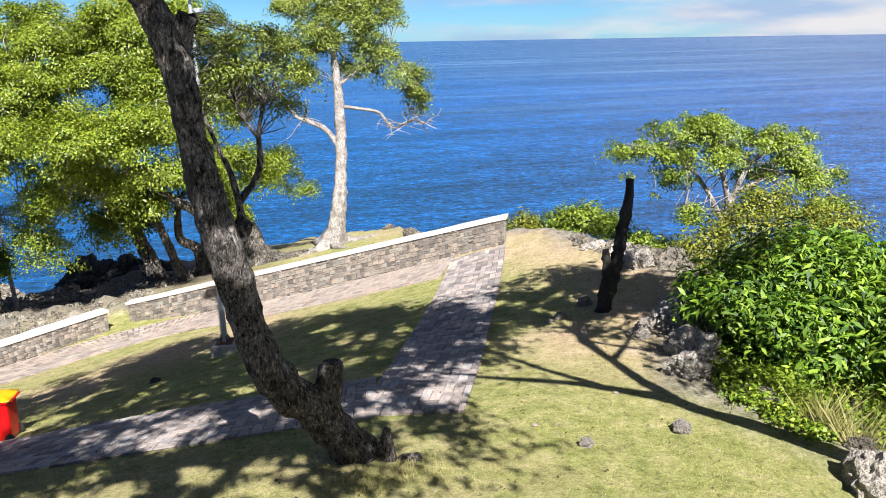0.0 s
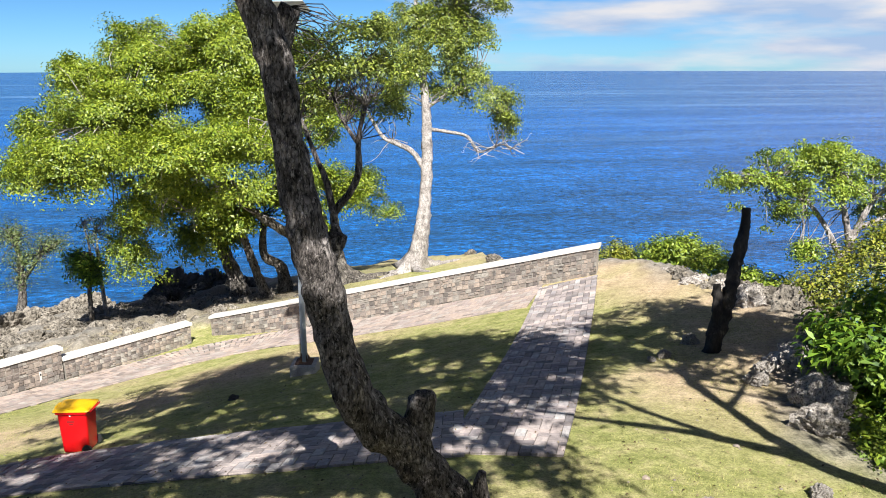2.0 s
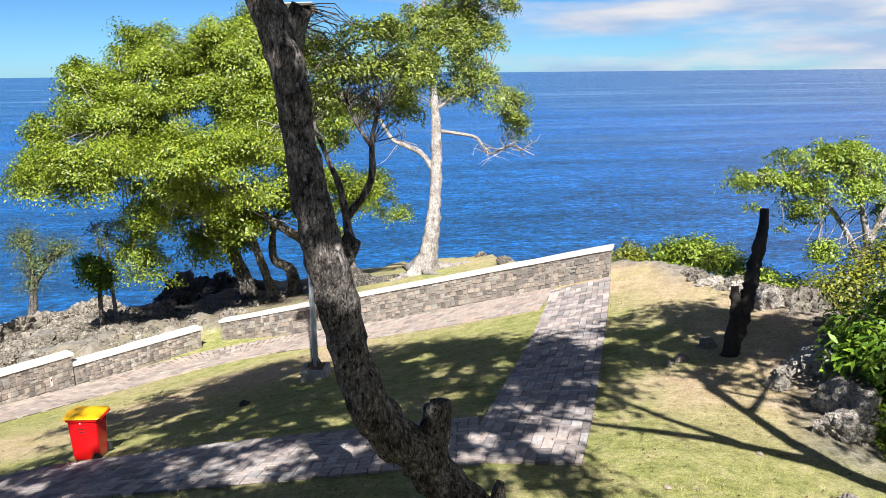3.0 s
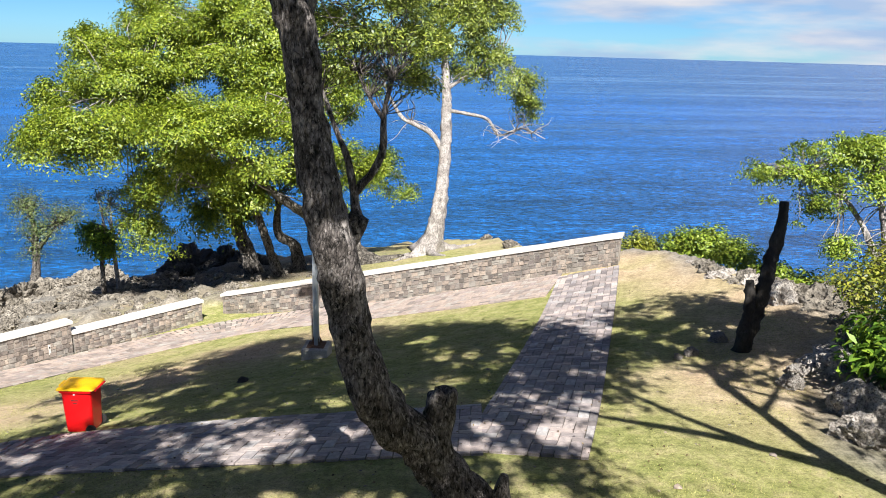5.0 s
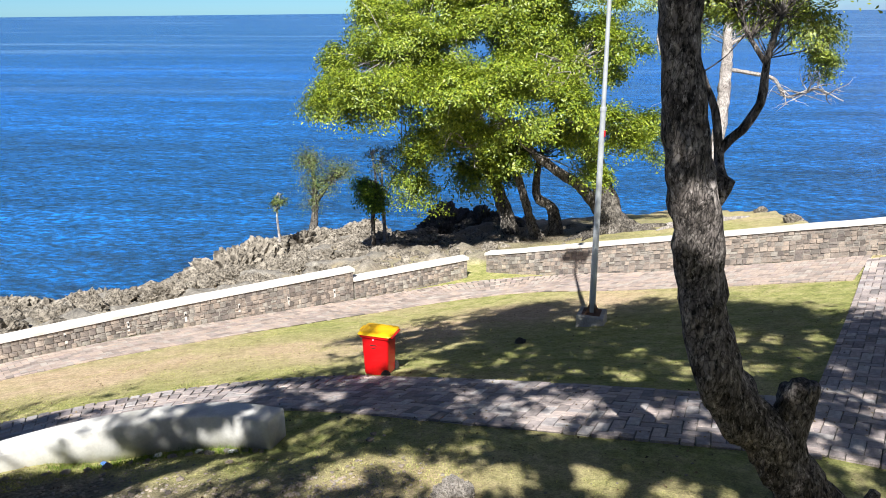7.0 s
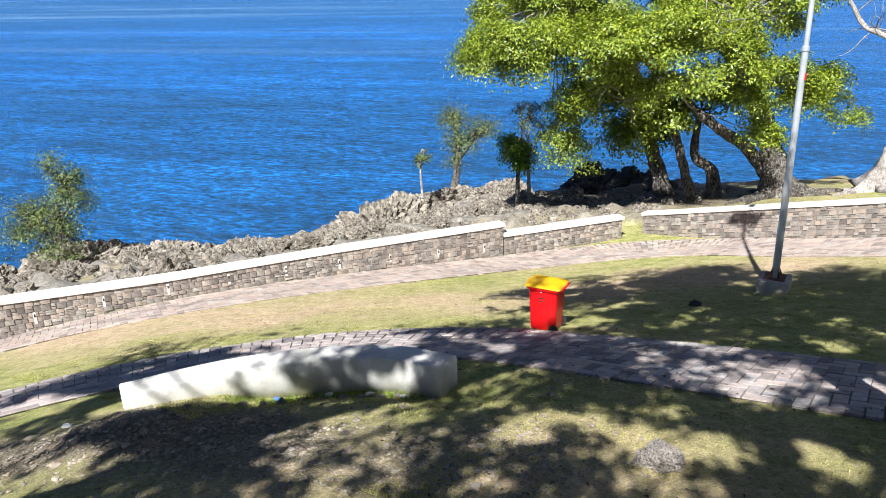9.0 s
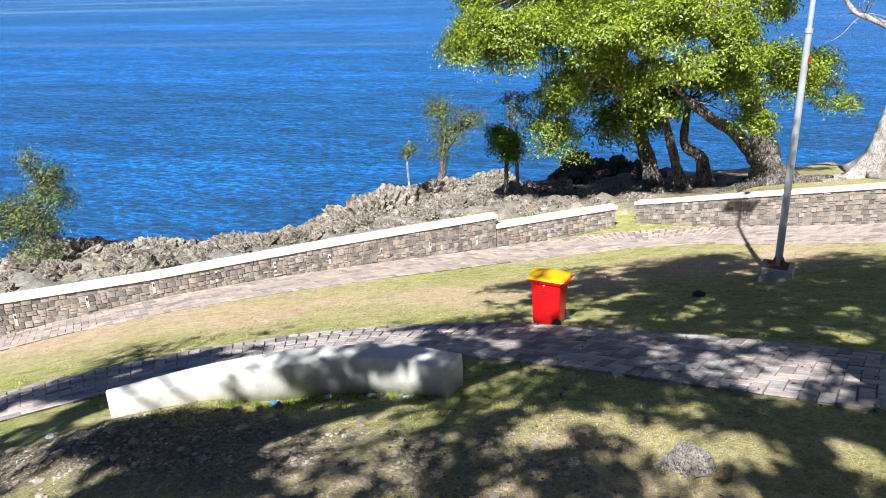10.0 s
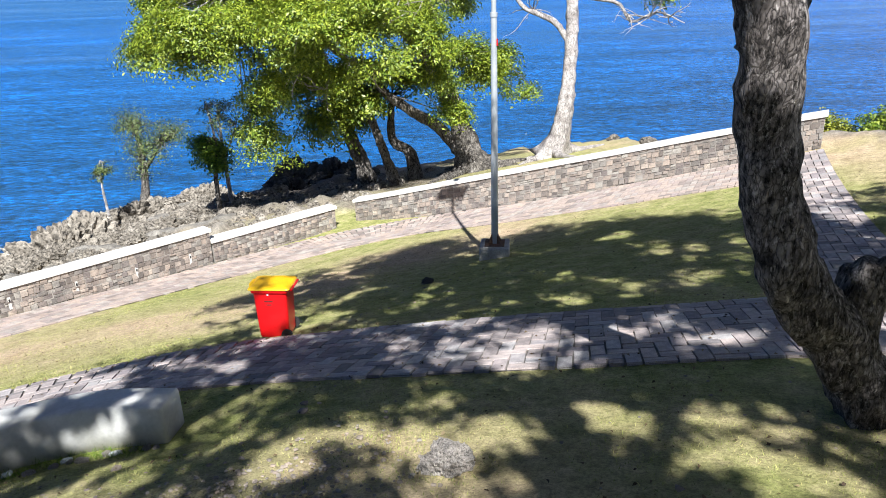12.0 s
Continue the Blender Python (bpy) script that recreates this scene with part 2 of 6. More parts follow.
def rock_material(name, dark, mid, pale, scale=1.0):
    """Weathered coral limestone: blotches, round pits of two sizes with dark floors, sharp relief."""
    m, b = start(name)
    co = node(m, "ShaderNodeTexCoord")
    rims = []
    for size in (3.2, 9.0):
        warp = node(m, "ShaderNodeTexNoise", Scale=size * scale, Detail=4.0)
        wire(m, co.outputs["Object"], warp.inputs["Vector"])
        bend = node(m, "ShaderNodeVectorMath")
        bend.operation = "MULTIPLY_ADD"
        wire(m, warp.outputs["Color"], bend.inputs[0])
        bend.inputs[1].default_value = (0.35 / size, 0.35 / size, 0.35 / size)
        wire(m, co.outputs["Object"], bend.inputs[2])
        cell = node(m, "ShaderNodeTexVoronoi", Scale=size * scale)
        wire(m, bend.outputs["Vector"], cell.inputs["Vector"])
        rims.append(ramp(m, cell.outputs["Distance"], (0.10, grey(0.12)), (0.42, grey(0.85)), (0.60, grey(1.0))))
    pits = mix(m, 1.0, rims[0], rims[1], "MULTIPLY")
    tone = ramp(m, noise_of(m, 1.3 * scale, 5, 0.7), (0.32, dark), (0.52, mid), (0.72, pale))
    col = mix(m, 0.8, tone, pits, "MULTIPLY")
    col = mix(m, 0.6, col, ramp(m, noise_of(m, 26.0 * scale, 6, 0.75), (0.36, grey(0.35)), (0.58, grey(1.0))), "MULTIPLY")
    wire(m, col, b.inputs["Base Color"])
    b.inputs["Roughness"].default_value, b.inputs["Specular IOR Level"].default_value = 0.95, 0.2
    relief(m, b, mix(m, 0.5, pits, noise_of(m, 18.0 * scale, 6, 0.75)), 1.0, 0.14 / scale)
    return m


TURF, SEA = ground_material(), sea_material()
STONE = surface("wall_stone", (0.30, 0.265, 0.245), (0.50, 0.445, 0.395), (0.64, 0.58, 0.51), 3.0, 30, 0.9, 0.9, 0.02, "object", 0.66, grit=0.6)
STONE_FAR = surface("wall_stone_joined", (0.30, 0.265, 0.245), (0.50, 0.445, 0.395), (0.64, 0.58, 0.51), 3.0, 30, 0.9, 0.9, 0.02, "island", 0.66, grit=0.6)
MORTAR = surface("mortar", (0.27, 0.24, 0.21), (0.38, 0.345, 0.30), None, 2, 40)
COPING = surface("coping_plaster", (0.52, 0.48, 0.43), (0.70, 0.66, 0.61), None, 0.9, 18, 0.8, 0.25, 0.01, grit=0.15)
PAVER = surface("paver_stone", (0.45, 0.41, 0.415), (0.68, 0.61, 0.60), (0.80, 0.71, 0.67), 2.0, 35, 0.9, 0.7, 0.01, "object", 0.60, grit=0.6)
PAVER_FAR = surface("paver_stone_joined", (0.45, 0.41, 0.415), (0.68, 0.61, 0.60), (0.80, 0.71, 0.67), 2.0, 35, 0.9, 0.7, 0.01, "island", 0.60, grit=0.6)
# same pavers as seen in full sun: washed pinkish look put into the colour
PAVER_SUNLIT = surface("sunlit_paver", (0.42, 0.355, 0.32), (0.57, 0.485, 0.44), (0.68, 0.59, 0.525), 1.2, 35, 0.9, 0.7, 0.01, "object", 0.42, grit=0.4)
PAVER_SUNLIT_FAR = surface("sunlit_paver_joined", (0.42, 0.355, 0.32), (0.57, 0.485, 0.44), (0.68, 0.59, 0.525), 1.2, 35, 0.9, 0.7, 0.01, "island", 0.42, grit=0.4)
BED = surface("paving_bed", (0.12, 0.105, 0.09), (0.20, 0.18, 0.155), None, 2, 40)
ROCK = rock_material("limestone", (0.15, 0.13, 0.105), (0.35, 0.305, 0.25), (0.56, 0.50, 0.42))
ROCK_PALE = rock_material("pale_limestone", (0.42, 0.365, 0.315), (0.63, 0.56, 0.495), (0.78, 0.72, 0.65), 2.2)
PEBBLE = surface("pebble_stone", (0.28, 0.24, 0.195), (0.48, 0.42, 0.355), (0.70, 0.64, 0.56), 3.0, 22, 0.95, 0.8, 0.02, "island", 0.5)
# darkened rock for stones lying in shade: the shade is in the colour
ROCK_SHADED = surface("shaded_rock", (0.05, 0.045, 0.04), (0.13, 0.12, 0.11), (0.25, 0.23, 0.21), 1.1, 8, 0.95, 1.0, 0.1, grit=0.85)
BARK = bark_material("dark_bark", (0.06, 0.05, 0.045), (0.20, 0.172, 0.158), (0.48, 0.43, 0.40), 1.3, 0.60, 0.06)
BARK_PALE = bark_material("pale_bark", (0.27, 0.235, 0.215), (0.50, 0.45, 0.42), (0.64, 0.59, 0.555), 0.7, 0.66, 0.5)
BARK_GREY = bark_material("grey_bark", (0.06, 0.052, 0.046), (0.20, 0.175, 0.15), (0.42, 0.385, 0.34), 0.6, 0.60)
CHARRED = surface("charred_wood", (0.010, 0.008, 0.007), (0.045, 0.038, 0.033), (0.24, 0.21, 0.185), 4.5, 22, 0.9, 1.0, 0.04, stretch=(1, 1, 0.35), grit=0.85)
CONCRETE = surface("concrete", (0.36, 0.33, 0.29), (0.50, 0.47, 0.42), None, 2.5, 30, 0.9, 0.4, 0.01)
PLASTER = surface("bench_plaster", (0.46, 0.44, 0.40), (0.68, 0.665, 0.63), None, 1.6, 20, 0.75, 0.3, 0.01, grit=0.15)
STEEL = surface("galvanised_steel", (0.42, 0.44, 0.45), (0.60, 0.62, 0.63), None, 1.2, 30, 0.45, 0.1, 0.004, metal=0.35, grit=0.15)
RUST = surface("rusty_steel", (0.10, 0.05, 0.03), (0.22, 0.12, 0.07), None, 8, 60, 0.85, 0.4, 0.005)
PANEL = surface("solar_cells", (0.015, 0.02, 0.045), (0.03, 0.04, 0.08), None, 6, 40, 0.2, 0.05, 0.002)
RED = surface("red_plastic", (0.52, 0.004, 0.006), (0.62, 0.006, 0.008), None, 3, 50, 0.38, 0.08, 0.003, grit=0.15)
YELLOW = surface("yellow_plastic", (0.62, 0.33, 0.003), (0.74, 0.42, 0.005), None, 3, 50, 0.4, 0.08, 0.003, grit=0.15)
RUBBER = surface("black_rubber", (0.012, 0.012, 0.012), (0.03, 0.03, 0.03), None, 6, 60, 0.7, 0.2, 0.003)
WHITE_BIT = surface("white_litter", (0.6, 0.6, 0.6), (0.8, 0.8, 0.8), None, 5, 30, 0.5, 0.1, 0.003)
BLUE_BIT = surface("blue_litter", (0.05, 0.16, 0.55), (0.10, 0.25, 0.7), None, 5, 30, 0.5, 0.1, 0.003)
LEAF_BIG = leaf_material("leaf_big_tree", (0.078, 0.14, 0.013), (0.217, 0.295, 0.022), (0.405, 0.455, 0.048))
LEAF_TALL = leaf_material("leaf_tall_tree", (0.065, 0.105, 0.02), (0.20, 0.265, 0.038), (0.42, 0.46, 0.075))
LEAF_UMBRELLA = leaf_material("leaf_umbrella_tree", (0.09, 0.16, 0.018), (0.25, 0.35, 0.035), (0.44, 0.51, 0.07))
LEAF_SHRUB = leaf_material("leaf_shrub", (0.03, 0.08, 0.008), (0.13, 0.25, 0.018), (0.34, 0.48, 0.045), 0.55)
LEAF_LOW = leaf_material("leaf_low_plants", (0.07, 0.13, 0.012), (0.20, 0.30, 0.025), (0.38, 0.44, 0.05))
LEAF_YELLOW = leaf_material("leaf_yellow_shrub", (0.09, 0.13, 0.018), (0.24, 0.27, 0.03), (0.40, 0.38, 0.05))
LEAF_GREY = leaf_material("leaf_grey_green", (0.05, 0.09, 0.028), (0.13, 0.18, 0.05), (0.24, 0.27, 0.09))
TURF_BLADE = leaf_material("turf_blade", (0.18, 0.21, 0.05), (0.44, 0.45, 0.14), (0.66, 0.58, 0.26), 0.8)
DEAD_LEAF = leaf_material("dead_leaf", (0.05, 0.03, 0.015), (0.16, 0.10, 0.05), (0.36, 0.27, 0.15), 0.8)
STRAW = leaf_material("dry_grass", (0.30, 0.28, 0.09), (0.52, 0.46, 0.18), (0.70, 0.60, 0.30), 0.8)


# ---- the lie of the land ----
def smooth(a, b, v):
    k = np.clip((v - a) / (b - a), 0, 1)
    return k * k * (3 - 2 * k)


def to_line(x, y, line):
    """Distance to a polyline, signed: positive on its left side, going along it."""
    best, sign = np.full(np.shape(x), 1e9), np.ones(np.shape(x))
    for (ax, ay), (bx, by) in zip(line, line[1:]):
        ex, ey = bx - ax, by - ay
        k = np.clip(((x - ax) * ex + (y - ay) * ey) / (ex * ex + ey * ey), 0, 1)
        d = np.hypot(x - ax - k * ex, y - ay - k * ey)
        s = np.where(ex * (y - ay) - ey * (x - ax) > 0, 1.0, -1.0)
        sign = np.where(d < best - 1e-9, s, sign)
        best = np.minimum(best, d)
    return best * sign


WALL_LINE = [(-32.0, -6.0), (-30.5, 0.0), (-27.9, 9.0), (-26.2, 13.8), (-23.9, 19.8), (-21.0, 26.3), (-18.2, 32.6), (-0.1, 30.4), (14.0, 28.6)]
CLIFF_LINE = [(9.5, -60.0), (9.0, 0.0), (7.4, 9.0), (5.9, 12.0), (4.5, 13.9), (4.4, 16.0), (4.5, 18.2), (5.6, 20.6), (5.9, 22.6), (4.9, 25.0), (3.0, 28.2), (1.7, 30.6), (-0.4, 33.5), (-3.6, 41.0), (-6.0, 46.8), (-8.6, 53.5), (-13.0, 57.0), (-21.0, 59.5), (-30.0, 60.0), (-37.0, 61.0), (-43.0, 64.0), (-49.0, 64.0), (-52.5, 58.0), (-51.5, 51.0), (-50.0, 46.0), (-46.0, 40.5), (-44.5, 35.0), (-46.0, 30.0), (-51.0, 25.0), (-54.0, 15.0), (-56.0, 0.0), (-60.0, -60.0)]


def lawn_level(x, y):
    x, y = np.clip(x, -30, 8), np.clip(y, 2, 36) - 18
    return (-5.36563 + 0.13628 * x - 0.13563 * y - 0.0066 * x * x + 0.01296 * x * y + 0.00206 * y * y - 0.000168 * x**3 + 0.000101 * x * y * y
            + 0.000532 * x * x * y + 0.000262 * y**3)


def land(x, y):
    """Height of the ground: the sloping lawn, the mound that is walked on, the slope beyond the wall, the cliff."""
    x, y = np.asarray(x, float), np.asarray(y, float)
    inside = lawn_level(x, y) + 3.2 / (1 + np.exp((np.hypot(x - 1.5, y + 1.0) - 7.7) / 0.9))
    inside = inside - 0.24 * np.exp(-((to_line(x, y, [(-9.4, 10.45), (-10.9, 10.1), (-11.9, 9.4), (-12.4, 8.8)]) / 0.75) ** 2)) * smooth(2.9, 1.6, np.hypot(x + 10.9, y - 10.0))
    inside = inside + 0.22 * np.exp(-((x + 12.45) ** 2 + (y - 6.75) ** 2) / 0.8)
    beyond = -3.139 + 0.2106 * x - 0.1239 * y
    out = to_line(x, y, WALL_LINE)
    z = inside + (beyond - inside) * smooth(0.3, 4.0, out)
    over = to_line(x, y, CLIFF_LINE) * -1
    west = smooth(-34, -42, x) * smooth(6, 12, out)
    return z - 1.6 * west * smooth(-9, 0, over) - 3.2 * smooth(0.0, 1.6, over) - 34 * smooth(1.0, 14.0, over)


def height(x, y):
    return float(land(x, y))


# ---- mesh helpers ----
def mesh(name, verts, faces, material, flat=False):
    """A mesh from arrays of corners and of equal-sided faces."""
    verts, faces = np.asarray(verts, np.float32), np.asarray(faces, np.int32)
    me = bpy.data.meshes.new(name)
    k = faces.shape[1]
    me.vertices.add(len(verts)), me.loops.add(faces.size), me.polygons.add(len(faces))
    me.vertices.foreach_set("co", verts.ravel())
    me.loops.foreach_set("vertex_index", faces.ravel())
    me.polygons.foreach_set("loop_start", np.arange(0, faces.size, k, dtype=np.int32))
    me.polygons.foreach_set("use_smooth", np.full(len(faces), not flat))
    me.update(calc_edges=True)
    me.materials.append(material)
    return me


def part(name, bm, material, parent=None, label="", flat=True):
    """Links a bmesh as one mesh object under a thing or a part."""
    me = bpy.data.meshes.new(name)
    bm.to_mesh(me)
    bm.free()
    me.materials.append(material)
    me.polygons.foreach_set("use_smooth", np.full(len(me.polygons), not flat))
    ob = new(name, me)
    ob.parent = parent
    return tagged(ob, label)


def thing(name, x, y, z, label, category, group="", kind="", rz=0.0):
    ob = new(name)
    ob.matrix_world = pose(x, y, z, 0, 0, rz)
    ob.empty_display_size = 0.2
    bpy.context.view_layer.update()
    return tagged(ob, label, category, group, kind)


def under(parent, name, me, label=""):
    """A mesh given in world places, made a part of parent."""
    ob = new(name, me)
    ob.parent = parent
    ob.matrix_parent_inverse = parent.matrix_basis.inverted()
    return tagged(ob, label)


def curve_points(pts, step):
    """Catmull-Rom through rows of numbers."""
    p = np.asarray(pts, float)
    p = np.vstack([2 * p[0] - p[1], p, 2 * p[-1] - p[-2]])
    out = []
    for i in range(1, len(p) - 2):
        n = max(2, int(np.linalg.norm(p[i + 1, :3] - p[i, :3]) / step))
        for t in np.arange(n) / n:
            a, b, c, d = p[i - 1], p[i], p[i + 1], p[i + 2]
            out.append(0.5 * (2 * b + (c - a) * t + (2 * a - 5 * b + 4 * c - d) * t * t + (3 * b - a - 3 * c + d) * t**3))
    out.append(p[-2])
    return np.array(out)


def tube(pts, sides=10, step=0.15, rough=0.12, seed=0, flare=0.0):
    """Corners and quads of a limb along rows of (x, y, z, radius), with an uneven skin and closed ends."""
    rng = np.random.default_rng(seed)
    c = curve_points(pts, step)
    n = len(c)
    t = np.gradient(c[:, :3], axis=0)
    t /= np.linalg.norm(t, axis=1)[:, None]
    ref = np.array([0.3, 1.0, 0.1])
    u = np.cross(t, ref)
    u /= np.linalg.norm(u, axis=1)[:, None]
    v = np.cross(t, u)
    ang = np.linspace(0, 2 * np.pi, sides, endpoint=False)
    lump = rng.normal(0, 1, (n, sides))
    lump = (lump + np.roll(lump, 1, 0) + np.roll(lump, 1, 1) + np.roll(lump, -1, 1)) / 2
    fold = np.sin(3 * ang + rng.uniform(0, 6))[None, :] * 0.06 + np.sin(5 * ang + 1.0)[None, :] * 0.04
    k = np.arange(n)[:, None] / max(1, n - 1)
    rad = c[:, 3:4] * (1 + rough * 0.6 * lump + fold + flare * np.exp(-k * 14) * (1 + 0.6 * np.sin(5 * ang + 2)[None, :]))
    ring = c[:, None, :3] + rad[:, :, None] * (np.cos(ang)[None, :, None] * u[:, None, :] + np.sin(ang)[None, :, None] * v[:, None, :])
    verts = ring.reshape(-1, 3)
    i, j = np.meshgrid(np.arange(n - 1), np.arange(sides), indexing="ij")
    a, b = i * sides + j, i * sides + (j + 1) % sides
    faces = np.stack([a, b, b + sides, a + sides], -1).reshape(-1, 4)
    ends = []
    for row, flip in ((0, False), (n - 1, True)):
        mid = len(verts)
        verts = np.vstack([verts, c[row, :3][None]])
        for q in range(0, sides, 2):
            e = [row * sides + q, row * sides + (q + 1) % sides, row * sides + (q + 2) % sides, mid]
            ends.append(e if flip else e[::-1])
    return verts, np.vstack([faces, ends])


def join(pieces):
    vs, fs, at = [], [], 0
    for v, f in pieces:
        vs.append(v), fs.append(np.asarray(f) + at)
        at += len(v)
    return np.vstack(vs), np.vstack(fs)


def leaves(rng, centres, outward, length, width, droop=0.35):
    """One folded four-cornered leaf at every centre, its face turned to outward."""
    n = len(centres)
    axis = rng.normal(0, 1, (n, 3))
    axis[:, 2] -= droop
    nor = outward + rng.normal(0, 0.42, (n, 3))
    nor /= np.linalg.norm(nor, axis=1)[:, None]
    axis -= nor * (axis * nor).sum(1)[:, None]
    axis /= np.linalg.norm(axis, axis=1)[:, None] + 1e-9
    side = np.cross(nor, axis)
    size = rng.uniform(0.6, 1.3, (n, 1))
    ln, wd = length * size, width * size
    base, tip = centres - axis * ln * 0.5, centres + axis * ln * 0.5 - nor * ln * 0.12
    fold = nor * wd * 0.28
    v = np.stack([base, centres + side * wd * 0.5 + fold - axis * ln * 0.08, tip, centres - side * wd * 0.5 + fold - axis * ln * 0.08], 1).reshape(-1, 3)
    return v, np.arange(4 * n).reshape(n, 4)


def crown(rng, blobs, density, per, clump, length, width, flatness=0.55, hollow=0.55, lump=0.0):
    """Leaves in small tufts over a set of blobs (x, y, z, radius across, radius up), gathered into domed sprays of radius lump if given. Returns the leaves and the tufts' middles."""
    cs, outs, tips = [], [], []
    for bx, by, bz, rh, rv in blobs:
        count = max(3, int(density * (rh * rh + 2 * rh * rv) * 4))
        d = rng.normal(0, 1, (count, 3))
        d[:, 2] = np.where(d[:, 2] < -0.5, -d[:, 2] * 0.6, d[:, 2])
        d /= np.linalg.norm(d, axis=1)[:, None]
        r = rng.uniform(hollow, 1.08, (count, 1))
        c = np.array([bx, by, bz]) + d * r * np.array([rh, rh, rv])
        if lump:
            own = rng.integers(0, max(2, count // 8), count)
            o = rng.normal(0, 1, (count, 3)) * lump * np.array([0.6, 0.6, 0.45])
            o[:, 2] -= 0.35 * (o[:, 0] ** 2 + o[:, 1] ** 2) / lump
            c, d = c[own] + o, d[own] * 0.6 + o / lump * 0.6
        tips.append(c)
        for ci, di in zip(c, d):
            k = int(per * rng.uniform(0.5, 1.4))
            o = np.clip(rng.normal(0, 1, (k, 3)), -1.7, 1.7) * clump * rng.uniform(0.6, 1.2)
            o[:, 2] = o[:, 2] * flatness - 0.22 * (o[:, 0] ** 2 + o[:, 1] ** 2) / clump
            cs.append(ci + o)
            outs.append(np.repeat((di * 0.6 + np.array([0, 0, 0.75]))[None], k, 0) + o / clump * 0.25)
    cs, outs = np.vstack(cs), np.vstack(outs)
    return leaves(rng, cs, outs, length, width), np.vstack(tips)


def twigs(rng, tips, roots, share, radius, seed=0):
    """Thin crooked branches from the nearest of the given roots out to some of the tufts."""
    out = []
    roots = np.asarray(roots, float)
    for tip in tips[rng.random(len(tips)) < share]:
        root = roots[np.argmin(np.linalg.norm(roots - tip, axis=1) + rng.uniform(0, 1.0, len(roots)))]
        span = np.linalg.norm(tip - root)
        mids = [root + (tip - root) * k + rng.normal(0, 0.07 * span, 3) for k in (0.35, 0.7)]
        row = [(*root, radius * 1.0), (*mids[0], radius * 0.75), (*mids[1], radius * 0.5), (*tip, radius * 0.2)]
        out.append(tube(row, 5, max(0.2, span / 6), 0.1, int(rng.integers(1e6))))
    return out


def rock_mesh(name, seed, size, material, detail=4, jag=0.42, squash=0.75, pit=2.4):
    """A weathered, pitted boulder about one size across, in its own middle."""
    bm = bmesh.new()
    bmesh.ops.create_icosphere(bm, subdivisions=detail, radius=1.0)
    off = Vector((seed * 7.13, seed * 3.7, seed * 1.9))
    for v in bm.verts:
        p = v.co.copy()
        big = noise.noise(p * 1.1 + off)
        mid = 1 - abs(noise.noise(p * pit + off)) * 2
        small = 1 - abs(noise.noise(p * pit * 2.7 + off)) * 2
        tiny = abs(noise.noise(p * pit * 6.1 + off)) * 2 - 0.4
        k = 1 + jag * (0.9 * big + 0.5 * (mid - 0.4) + 0.34 * (small - 0.4) - 0.16 * tiny)
        v.co = Vector((p.x * k * size[0], p.y * k * size[1], p.z * k * size[2] * squash))
    me = bpy.data.meshes.new(name)
    bm.to_mesh(me)
    bm.free()
    me.materials.append(material)
    return me


# ---- ground, sea ----
def axis_steps(a, b, lo, hi, fine, coarse):
    """Even fine steps between lo and hi, coarser ones outside."""
    return np.concatenate([np.arange(a, lo, coarse), np.arange(lo, hi, fine), np.arange(hi, b + coarse, coarse)])


